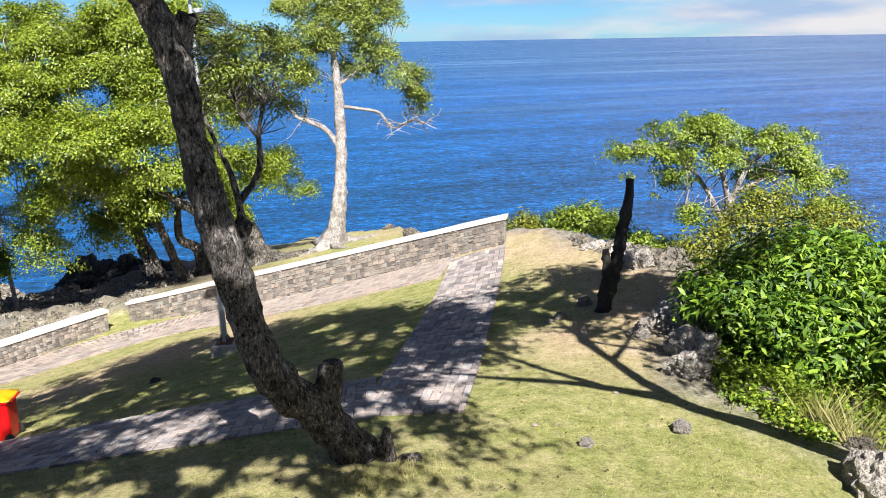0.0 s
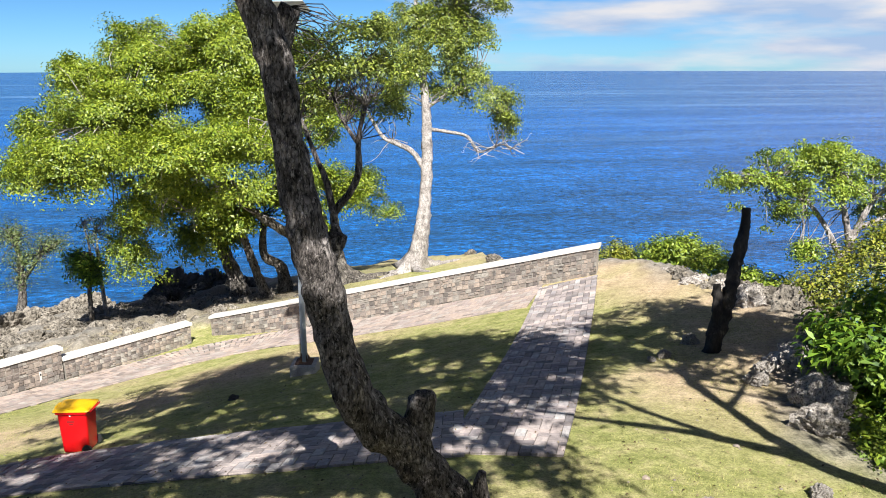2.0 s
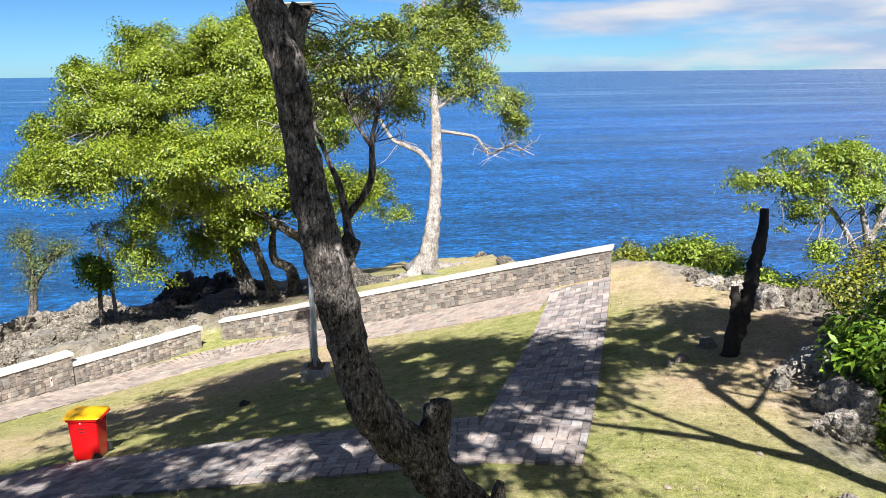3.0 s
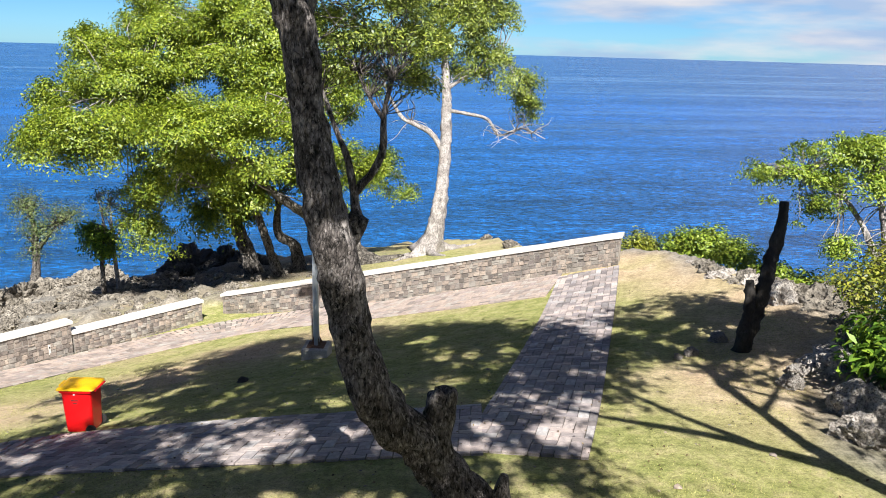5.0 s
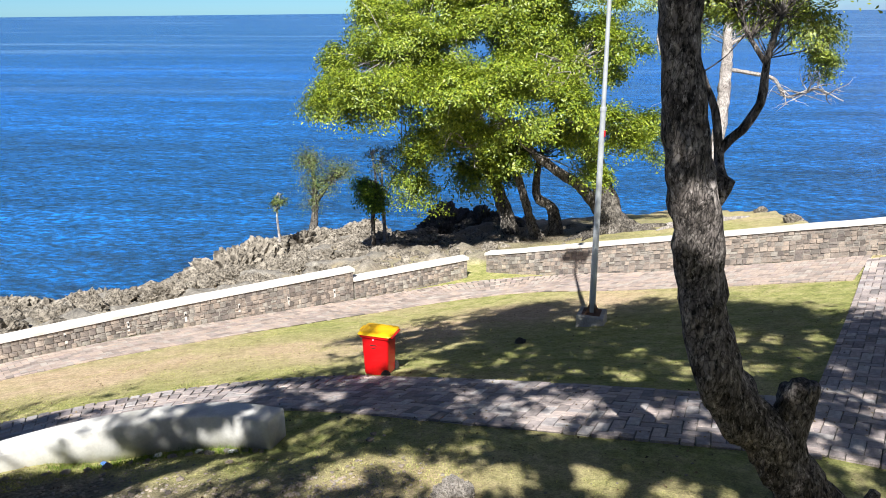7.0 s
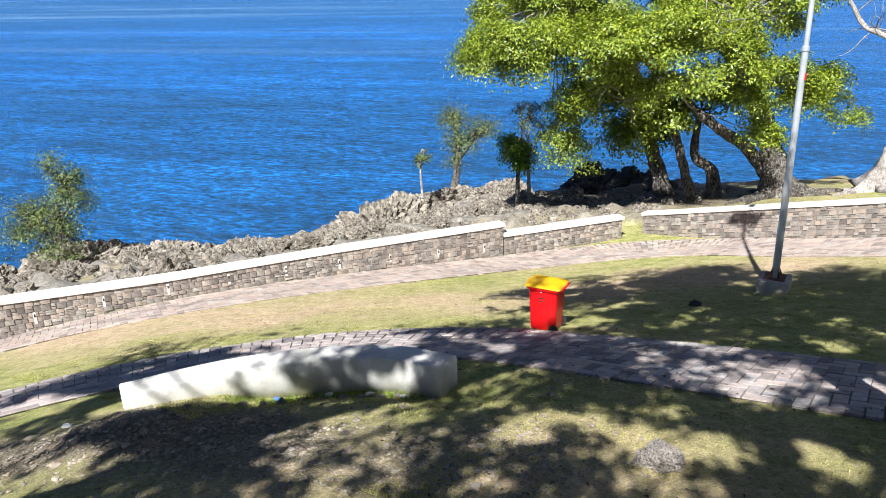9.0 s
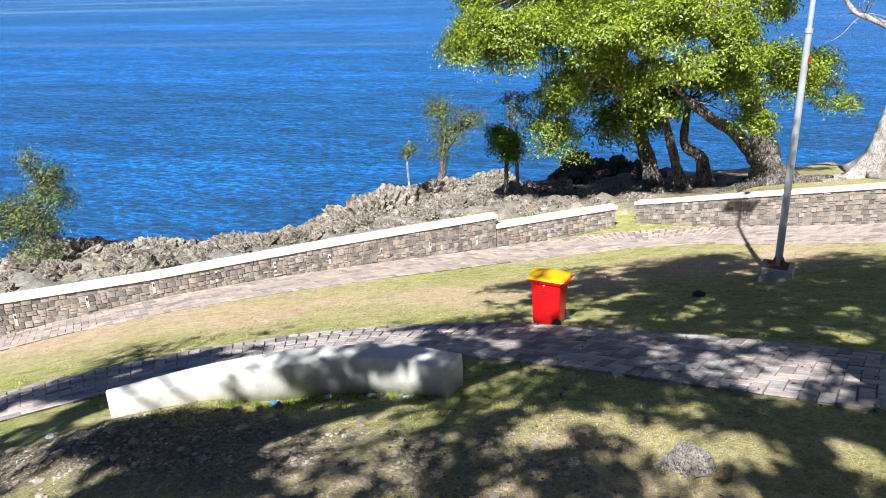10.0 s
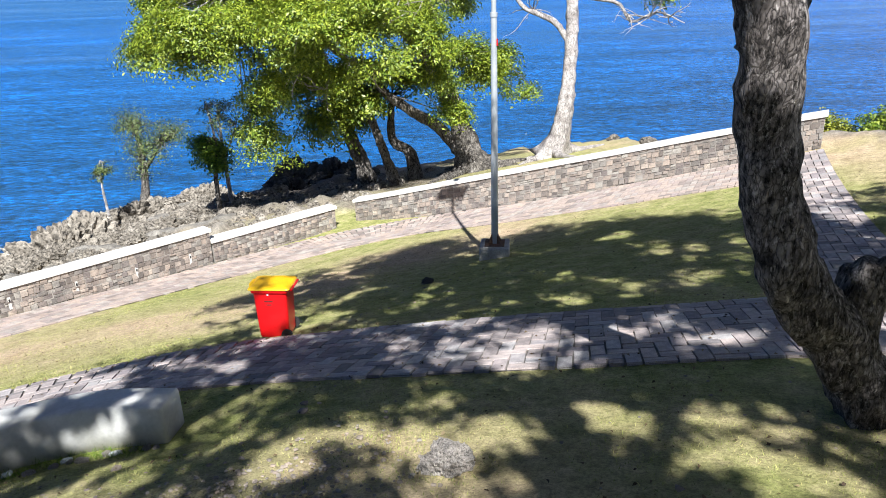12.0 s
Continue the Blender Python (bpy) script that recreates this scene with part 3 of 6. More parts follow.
def build_ground():
    xs, ys = axis_steps(-95, 40, -32, 9, 0.3, 1.0), axis_steps(-60, 100, 3, 36, 0.3, 1.0)
    x, y = np.meshgrid(xs, ys)
    z = land(x, y)
    over = to_line(x, y, CLIFF_LINE) * -1
    out = to_line(x, y, WALL_LINE)
    coast = smooth(-7, 0, over)
    craggy = np.vectorize(lambda a, b: noise.noise(Vector((a * 0.45, b * 0.45, 3))) + 0.6 * noise.noise(Vector((a * 1.3, b * 1.3, 9))))(x, y)
    west = smooth(-22, -30, x) * smooth(1, 5, out)
    rocky = np.clip(np.maximum(smooth(-1.6, 0.2, over + craggy * 0.9), west * smooth(-0.35, 0.25, craggy + 0.35 * smooth(-28, -40, x))), 0, 1)
    head = smooth(-24, -19, x) * smooth(38, 42, y)
    # darker tone beyond the wall: leaf litter and painted tree shade in one mask
    litter = smooth(1.0, 2.5, out) * smooth(-10, -15, x) * (1 - head) * np.clip(0.55 + 0.5 * craggy, 0, 0.9)
    rocky = np.maximum(rocky * (1 - 0.75 * head), litter)
    z = z + rocky * np.maximum(0, craggy) * np.where(out > 1, 0.9, 0.15) + 0.02 * craggy
    n, k = x.shape
    i, j = np.meshgrid(np.arange(n - 1), np.arange(k - 1), indexing="ij")
    a = i * k + j
    me = mesh("ground", np.stack([x, y, z], -1).reshape(-1, 3), np.stack([a, a + 1, a + k + 1, a + k], -1).reshape(-1, 4), TURF)
    near_cliff = smooth(-5, -1, over) * smooth(12, 18, y)
    band = np.exp(-((to_line(x, y, [(-24, 10), (-19, 15), (-14.5, 18.5), (-13, 23), (-10, 26)]) / 2.6) ** 2)) * (craggy * 0.4 + 0.85)
    dry = np.clip(near_cliff * (0.95 + 0.4 * craggy) + band + smooth(10, 5, np.hypot(x - 1.5, y + 1)) * 0.5 + 0.25 * west + 0.4 * smooth(0.6, 2.5, out) * smooth(-9, -15, x) * (0.8 + 0.5 * craggy) + 0.75 * smooth(15.5, 12.0, np.hypot(x - 1.5, y + 1)) * smooth(-3.0, -7.0, x) * (0.7 + 0.6 * craggy), 0, 1)
    worn = np.abs(to_line(x, y, [(-14.0, 5.0), (-12.6, 6.1), (-10.4, 7.1), (-8.8, 8.0)]))
    dirt = np.clip(smooth(1.5, 0.1, worn + 1.1 * craggy) * 0.9, 0, 1)
    # dark soil colour under the headland tree stands in for its missing shade
    grove_shade = smooth(9.5, 5.0, np.hypot((x + 25) / 1.35, y - 47.5) + 2.0 * craggy) * smooth(1.0, 3.0, out)
    dirt = np.maximum(dirt, 0.92 * grove_shade)
    dry = dry * (1 - 0.6 * head)
    for key, val in (("rocky", rocky), ("dry", dry), ("dirt", dirt)):
        me.attributes.new(key, "FLOAT", "POINT").data.foreach_set("value", val.ravel().astype(np.float32))
    tagged(new("ground", me), "sloping lawn of thin dry grass running to a rocky cliff edge", "ground", kind="structure")


def build_sea():
    rs = np.concatenate([np.linspace(0, 300, 40), np.geomspace(320, 4850, 40)])
    an = np.linspace(0, 2 * np.pi, 145)[:-1]
    r, a = np.meshgrid(rs, an, indexing="ij")
    k = len(an)
    i, j = np.meshgrid(np.arange(len(rs) - 1), np.arange(k), indexing="ij")
    p, q = i * k + j, i * k + (j + 1) % k
    v = np.stack([r * np.cos(a), r * np.sin(a) + 2, np.full(r.shape, -26.5)], -1).reshape(-1, 3)
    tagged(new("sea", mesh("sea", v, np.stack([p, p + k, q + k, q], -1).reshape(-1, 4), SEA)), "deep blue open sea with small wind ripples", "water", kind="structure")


build_ground()
build_sea()


# ---- stone walls ----
def box_arrays(c, ex, ey, ez, cut=0.0):
    """Eight corners of a box about c with half axes; the face at -ey is pulled in by cut."""
    v = []
    for sx, sy, sz in ((-1, -1, -1), (1, -1, -1), (1, 1, -1), (-1, 1, -1), (-1, -1, 1), (1, -1, 1), (1, 1, 1), (-1, 1, 1)):
        k = 1 - cut if sy < 0 else 1
        v.append(c + ex * sx * k + ey * sy + ez * sz * k)
    return np.array(v)


BOX_FACES = np.array([(0, 1, 5, 4), (1, 2, 6, 5), (2, 3, 7, 6), (3, 0, 4, 7), (4, 5, 6, 7), (3, 2, 1, 0)])


def build_wall(name, line, label, keep=300, seed=1, thick=0.42, cap=0.13, drains=0):
    """A parapet along plan points with top heights: a mortar core, squared stones on its lawn face, a plaster coping."""
    rng = np.random.default_rng(seed)
    p = np.array(line, float)
    root = thing(name, p[0, 0], p[0, 1], height(p[0, 0], p[0, 1]), label, "wall", kind="structure")
    core_v, core_f, cap_v, cap_f, spots = [], [], [], [], []
    seg = np.concatenate([[0], np.cumsum(np.linalg.norm(np.diff(p[:, :2], axis=0), axis=1))])
    total = seg[-1]

    def along(s):
        return np.array([np.interp(s, seg, p[:, k]) for k in range(3)])

    def facing(s):
        d = along(min(s + 0.3, total)) - along(max(s - 0.3, 0))
        d = d[:2] / np.linalg.norm(d[:2])
        return np.array([d[0], d[1], 0]), np.array([d[1], -d[0], 0])

    n = max(2, int(total / 0.6))
    for k in range(n + 1):
        s = total * k / n
        q, (d, f) = along(s), facing(s)
        base = min(height(*(q + f * 0.1)[:2]), height(*(q - f * thick)[:2])) - 0.3
        over = 0.07
        for off, z in ((0, base), (0, q[2] - cap), (-thick, q[2] - cap), (-thick, base)):
            core_v.append((*(q + f * off)[:2], z))
        e = q + d * (over if k == n else -over if k == 0 else 0)
        wob = rng.normal(0, 0.006)
        for off, z in ((over, q[2] - cap), (over, q[2] - 0.03 + wob), (over - 0.03, q[2] + wob), (-thick - over + 0.03, q[2] + wob), (-thick - over, q[2] - 0.03 + wob), (-thick - over, q[2] - cap)):
            cap_v.append((*(e + f * off)[:2], z))
    for k in range(n):
        for m, vs, fs in ((4, core_v, core_f), (6, cap_v, cap_f)):
            for j in range(m):
                a, b = k * m + j, k * m + (j + 1) % m
                fs.append((a, a + m, b + m, b))
    core_f += [(0, 1, 2, 3), (n * 4 + 3, n * 4 + 2, n * 4 + 1, n * 4)]
    cap_f += [(0, 1, 4, 5), (1, 2, 3, 4), (n * 6 + 5, n * 6 + 4, n * 6 + 1, n * 6), (n * 6 + 4, n * 6 + 3, n * 6 + 2, n * 6 + 1)]
    under(root, "core", mesh("core", core_v, core_f, MORTAR, True), "pale mortar core")
    under(root, "coping", mesh("coping", cap_v, cap_f, COPING, True), "whitewashed plaster coping with rounded edge")
    deep = max(along(q)[2] - height(*(along(q) + facing(q)[1] * 0.1)[:2]) for q in np.linspace(0, total, 12)) + 0.05
    drop = cap + 0.01
    while drop < deep:
        hgt = rng.uniform(0.14, 0.24)
        s0 = -rng.uniform(0, 0.2)
        while s0 < total - 0.04:
            ln = rng.uniform(0.12, 0.32)
            a, b = max(0.0, s0), min(total, s0 + ln)
            s0 += ln
            mid = (a + b) / 2
            q, (d, f) = along(mid), facing(mid)
            if b - a < 0.05 or q[2] - drop - hgt * 0.4 < height(*(q + f * 0.1)[:2]):
                continue
            slope = (along(min(total, mid + 0.2))[2] - along(max(0, mid - 0.2))[2]) / 0.4
            rows = [(0, hgt)] if rng.random() < 0.68 else [(0, hgt * 0.5), (hgt * 0.5, hgt)]
            for lo, hi in rows:
                c = q + f * (rng.uniform(-0.046, -0.008))
                c[2] = q[2] - drop - (lo + hi) / 2 + rng.normal(0, 0.006)
                ex = np.array([d[0], d[1], slope]) * ((b - a) / 2 - 0.007)
                spots.append((mid, c, ex, -f * 0.05, np.array([rng.normal(0, 0.004), 0, (hi - lo) / 2 - 0.007])))
        drop += hgt
    for k in range(drains):
        at = total - 0.9 - 2.05 * k
        q, (d, f) = along(at), facing(at)
        z = height(*(q + f * 0.1)[:2]) + 0.42
        for name, off, w, h, material in (("drain_surround", 0.012, 0.042, 0.20, COPING), ("drain_hole", 0.024, 0.022, 0.045, RUBBER)):
            c = np.array([q[0] + f[0] * off, q[1] + f[1] * off, z + (0.09 if h < 0.1 else 0.0)])
            under(root, name, mesh(name, box_arrays(c, d * w, -f * 0.02, np.array([0, 0, h]), 0.0), BOX_FACES, material, True), "pale mortar round a drain" if h > 0.1 else "dark drain slot")
    near = sorted(spots, key=lambda q: abs(q[0] - total * 0.55))
    spots = near
    rest = []
    for k, (mid, c, ex, ey, ez) in enumerate(spots):
        if k < keep:
            me = mesh("stone", box_arrays(np.zeros(3), ex, ey, ez, 0.08), BOX_FACES, STONE, True)
            ob = new("stone", me)
            ob.parent, ob.matrix_parent_inverse = root, root.matrix_basis.inverted()
            ob.location = c
        else:
            rest.append((box_arrays(c, ex, ey, ez, 0.08), BOX_FACES))
    if rest:
        tagged(under(root, "stones", mesh("stones", *join(rest), STONE_FAR, True)), kind="stuff")
    return root


# ---- paved paths ----
def build_path(name, line, label, keep=300, seed=3, stone=None):
    """Two-to-one pavers in a herringbone square to the path, over a bed that follows the ground. Rows of line: x, y, half width."""
    rng = np.random.default_rng(seed)
    c = curve_points([(a, b, 0.0, w) for a, b, w in line], 0.25)
    seg = np.concatenate([[0], np.cumsum(np.linalg.norm(np.diff(c[:, :2], axis=0), axis=1))])
    total = seg[-1]
    t = np.gradient(c[:, :2], axis=0)
    t /= np.linalg.norm(t, axis=1)[:, None]

    def spot(s, v):
        x, y, w = (np.interp(s, seg, c[:, k]) for k in (0, 1, 3))
        tx, ty = np.interp(s, seg, t[:, 0]), np.interp(s, seg, t[:, 1])
        m = np.hypot(tx, ty)
        return x - ty / m * v * w, y + tx / m * v * w, w

    root = thing(name, c[0, 0], c[0, 1], height(c[0, 0], c[0, 1]), label, "path", kind="structure")
    cols, rows = 9, max(2, int(total / 0.35))
    bv, bf = [], []
    for i in range(rows + 1):
        for j in range(cols):
            x, y, w = spot(total * i / rows, -1 + 2 * j / (cols - 1))
            bv.append((x, y, height(x, y) + 0.022))
    for i in range(rows):
        for j in range(cols - 1):
            a = i * cols + j
            bf.append((a, a + cols, a + cols + 1, a + 1))
    under(root, "bed", mesh("bed", bv, bf, BED), "sandy mortar bed")
    unit = 0.205
    block = mesh("paver", box_arrays(np.zeros(3), np.array([0.5, 0, 0]), np.array([0, 0.5, 0]), np.array([0, 0, 0.03])), BOX_FACES, (stone or (PAVER, PAVER_FAR))[0], True)
    rest, made, cells = [], 0, []
    half = float(np.max(c[:, 3]))
    for a in range(-2, int(total / unit) + 2):
        for b in range(-2, int(2 * half / unit) + 2):
            if (a - b) % 4 not in (0, 3):
                continue
            flat_lay = (a - b) % 4 == 0
            s0, s1 = max(0.0, a * unit), min(total, (a + (2 if flat_lay else 1)) * unit)
            w = np.interp(np.clip((s0 + s1) / 2, 0, total), seg, c[:, 3])
            q0, q1 = max(-w, b * unit - half), min(w, (b + (1 if flat_lay else 2)) * unit - half)
            if s1 - s0 > 0.07 and q1 - q0 > 0.07:
                cells.append(((s0 + s1) / 2, (q0 + q1) / 2 / w, s1 - s0 - rng.uniform(0.010, 0.022), q1 - q0 - rng.uniform(0.010, 0.022)))
    cells.sort()
    for s, v, ln, wd in cells:
        x, y, w = spot(s, v)
        x2, y2, _ = spot(min(total, s + 0.15), v)
        x1, y1, _ = spot(max(0, s - 0.15), v)
        turn = rng.normal(0, 0.018)
        d = np.array([x2 - x1 - turn * (y2 - y1), y2 - y1 + turn * (x2 - x1)])
        d /= np.linalg.norm(d)
        hx = (height(x + d[0] * 0.2, y + d[1] * 0.2) - height(x - d[0] * 0.2, y - d[1] * 0.2)) / 0.4 + rng.normal(0, 0.008)
        hy = (height(x - d[1] * 0.2, y + d[0] * 0.2) - height(x + d[1] * 0.2, y - d[0] * 0.2)) / 0.4 + rng.normal(0, 0.008)
        ex, ey = Vector((d[0], d[1], hx)).normalized(), Vector((-d[1], d[0], hy)).normalized()
        ez = ex.cross(ey)
        z = height(x, y) + 0.014 + rng.uniform(-0.004, 0.009)
        if made < keep:
            ob = new("paver", block)
            ob.parent, ob.matrix_parent_inverse = root, root.matrix_basis.inverted()
            ob.matrix_basis = Matrix(((ex.x * ln, ey.x * wd, ez.x, x), (ex.y * ln, ey.y * wd, ez.y, y), (ex.z * ln, ey.z * wd, ez.z, z), (0, 0, 0, 1)))
            made += 1
        else:
            rest.append((box_arrays(np.array((x, y, z)), np.array(ex) * ln / 2, np.array(ey) * wd / 2, np.array(ez) * 0.03), BOX_FACES))
    if rest:
        tagged(under(root, "pavers", mesh("pavers", *join(rest), (stone or (PAVER, PAVER_FAR))[1], True)), kind="stuff")
    return root


# ---- wheelie bin ----
def loft(bm, rings):
    """Joins rings of equal count into a closed skin."""
    rows = [[bm.verts.new(p) for p in r] for r in rings]
    n = len(rows[0])
    for a, b in zip(rows, rows[1:]):
        for k in range(n):
            bm.faces.new((a[k], a[(k + 1) % n], b[(k + 1) % n], b[k]))
    bm.faces.new(rows[0][::-1])
    bm.faces.new(rows[-1])
    return bm


def round_rect(w, d, r, z, dy=0.0, n=4):
    pts = []
    for cx, cy, a0 in ((w / 2 - r, d / 2 - r, 0), (-w / 2 + r, d / 2 - r, 90), (-w / 2 + r, -d / 2 + r, 180), (w / 2 - r, -d / 2 + r, 270)):
        for k in range(n + 1):
            a = radians(a0 + 90 * k / n)
            pts.append((cx + r * math.cos(a), cy + r * math.sin(a) + dy, z))
    return pts


def cylinder(bm, r, depth, m, n=24, r2=None):
    bmesh.ops.create_cone(bm, cap_ends=True, segments=n, radius1=r, radius2=r if r2 is None else r2, depth=depth, matrix=m)
    return bm


def build_bin(x, y, rz, scale=1.05):
    z = height(x, y)
    bin_ = thing("wheelie_bin", x, y, z + 0.01, "red plastic two-wheeled litter bin with yellow lid beside the paved path", "litter bin", rz=rz)
    body = part("body", loft(bmesh.new(), [round_rect(0.43, 0.52, 0.05, 0.03, 0.0), round_rect(0.45, 0.54, 0.05, 0.07, 0.0), round_rect(0.51, 0.60, 0.05, 0.90), round_rect(0.57, 0.66, 0.05, 0.915), round_rect(0.58, 0.67, 0.05, 0.965), round_rect(0.55, 0.64, 0.05, 0.975)]), RED, bin_)
    for z, w, h, material, label in ((0.74, 0.15, 0.02, RUBBER, "dark unreadable lettering"), (0.675, 0.09, 0.018, RUBBER, "dark unreadable lettering"), (0.875, 0.03, 0.03, WHITE_BIT, "small pale round sticker")):
        face = 0.213 + (z - 0.03) * 0.049
        part("lettering" if h < 0.025 else "sticker", loft(bmesh.new(), [[(face + d, -0.03 - q * w / 2, z + r * h / 2) for q, r in ((-1, -1), (1, -1), (1, 1), (-1, 1))] for d in (-0.01, 0.004)]), material, body, label)
    lid = part("lid", loft(bmesh.new(), [round_rect(0.60, 0.74, 0.05, 0.968, 0.0), round_rect(0.61, 0.75, 0.05, 0.978, 0.0), round_rect(0.59, 0.73, 0.06, 1.0, 0.0), round_rect(0.52, 0.64, 0.08, 1.018, 0.02), round_rect(0.34, 0.42, 0.08, 1.028, 0.04)]), YELLOW, bin_, "bright yellow domed lid")
    part("lid_grip", loft(bmesh.new(), [round_rect(0.24, 0.05, 0.02, 0.985, -0.37), round_rect(0.24, 0.05, 0.02, 1.01, -0.37)]), YELLOW, lid)
    bm = bmesh.new()
    cylinder(bm, 0.018, 0.46, pose(0, 0.39, 0.955, 0, 90, 0), 12)
    for s in (-1, 1):
        cylinder(bm, 0.016, 0.10, pose(s * 0.2, 0.35, 0.955, 90, 0, 0), 10)
    part("handle", bm, RED, bin_)
    part("axle", cylinder(bmesh.new(), 0.012, 0.52, pose(0, 0.24, 0.10, 0, 90, 0), 10), STEEL, bin_)
    bin_.scale = (scale, scale, scale)
    for s in (-1, 1):
        wheel = part("wheel", cylinder(bmesh.new(), 0.10, 0.045, pose(s * 0.255, 0.24, 0.10, 0, 90, 0), 28), RUBBER, bin_)
        part("rim", cylinder(bmesh.new(), 0.055, 0.05, pose(s * 0.257, 0.24, 0.10, 0, 90, 0), 20), RUBBER, wheel)
    return bin_


# ---- lamp post with a solar panel ----
def build_lamp(x, y):
    z = height(x, y)
    top = 2.95 - z
    post = thing("lamp_post", x, y, z, "tall grey steel lamp post with solar panel on a concrete block", "street lamp", rz=12)
    bm = bmesh.new()
    loft(bm, [round_rect(0.80, 0.80, 0.03, -0.25), round_rect(0.78, 0.78, 0.03, 0.355), round_rect(0.74, 0.74, 0.03, 0.385)])
    part("footing", bm, CONCRETE, post, "square weathered concrete footing")
    bm = bmesh.new()
    loft(bm, [round_rect(0.52, 0.52, 0.02, 0.383), round_rect(0.52, 0.52, 0.02, 0.405)])
    for k in range(4):
        a = radians(45 + 90 * k)
        bmesh.ops.create_cone(bm, cap_ends=True, segments=3, radius1=0.17, radius2=0.01, depth=0.30, matrix=pose(0.09 * math.cos(a), 0.09 * math.sin(a), 0.54, 0, 0, 45 + 90 * k) @ Matrix.Diagonal((1, 0.12, 1, 1)))
    part("flange", bm, RUST, post, "rusty flange with gusset plates")
    pole = part("pole", cylinder(bmesh.new(), 0.095, top * 0.58 - 0.40, pose(0, 0, 0.20 + top * 0.29), 20, 0.075), STEEL, post)
    part("upper_pole", cylinder(bmesh.new(), 0.062, top * 0.42, pose(0, 0, top * 0.79), 18, 0.05), STEEL, pole)
    part("joint_collar", cylinder(bmesh.new(), 0.09, 0.10, pose(0, 0, top * 0.58), 20), STEEL, pole)
    bm = bmesh.new()
    bmesh.ops.create_cube(bm, size=1, matrix=pose(0.085, -0.03, top * 0.52) @ Matrix.Diagonal((0.03, 0.08, 0.16, 1)))
    part("bolt_plate", bm, RED, pole, "small red clamp")
    tilt = pose(0, -0.05, top + 0.1, -22, 0, -12)
    bm = bmesh.new()
    bmesh.ops.create_cube(bm, size=1, matrix=tilt @ Matrix.Diagonal((1.15, 0.62, 0.04, 1)))
    bmesh.ops.bevel(bm, geom=bm.edges[:], offset=0.008, segments=1, affect="EDGES")
    panel = part("solar_panel", bm, STEEL, post, "pale framed solar panel")
    bm = bmesh.new()
    bmesh.ops.create_cube(bm, size=1, matrix=tilt @ pose(0, 0, 0.022) @ Matrix.Diagonal((1.07, 0.55, 0.008, 1)))
    part("cells", bm, PANEL, panel)
    bm = bmesh.new()
    cylinder(bm, 0.025, 0.9, pose(0, 0.42, top - 0.35, 82, 0, 0), 12)
    bmesh.ops.create_cube(bm, size=1, matrix=pose(0, 0.95, top - 0.30, 6, 0, 0) @ Matrix.Diagonal((0.22, 0.42, 0.09, 1)))
    part("lamp_arm", bm, STEEL, post)
    return post


# ---- curved seat ----
def build_bench():
    c = curve_points([(-9.92, 10.68, -5.34, 0), (-11.0, 10.42, -5.42, 0), (-12.1, 9.68, -5.52, 0), (-13.0, 8.55, -5.57, 0), (-13.6, 7.05, -5.56, 0)], 0.22)
    c = np.vstack([c[:1], c[0] + (c[1] - c[0]) * 0.12, c[1:-1], c[-1] + (c[-2] - c[-1]) * 0.12, c[-1:]])
    t = np.gradient(c[:, :2], axis=0)
    t /= np.linalg.norm(t, axis=1)[:, None]
    bench = thing("bench", *c[0, :2], height(*c[0, :2]), "curved low seat of whitewashed plaster with rounded edges", "bench")
    n = len(c)

    def sweep(name, profile, label):
        rings = []
        for k, (p, d) in enumerate(zip(c, t)):
            tuck = 0.02 if k in (0, n - 1) else 0.0
            f = Vector((-d[1], d[0], 0))
            base = height(p[0], p[1]) - 0.35 - p[2]
            ring = []
            for off, z in profile:
                z = base if z is None else z - tuck
                wob = 0.006 * noise.noise(Vector((p[0] * 2 + off * 9, p[1] * 2, z * 4)))
                ring.append(Vector(p[:3]) + f * (off * (1 - tuck * 3) + wob) + Vector((0, 0, z + wob)))
            rings.append(ring)
        ob = part(name, loft(bmesh.new(), rings), PLASTER, bench, label, flat=False)
        ob.matrix_parent_inverse = bench.matrix_basis.inverted()

    sweep("plinth", [(-0.240, None), (-0.236, -0.09), (0.236, -0.09), (0.240, None)], "stained plaster plinth")
    sweep("seat", [(-0.25, -0.70), (-0.246, -0.2), (-0.243, -0.04), (-0.234, -0.012), (-0.205, 0.0), (0.205, 0.0), (0.234, -0.012), (0.243, -0.04), (0.246, -0.2), (0.25, -0.70)], "")
    return bench


build_bin(-11.12, 15.12, -76)
build_lamp(-8.75, 22.2)
build_bench()


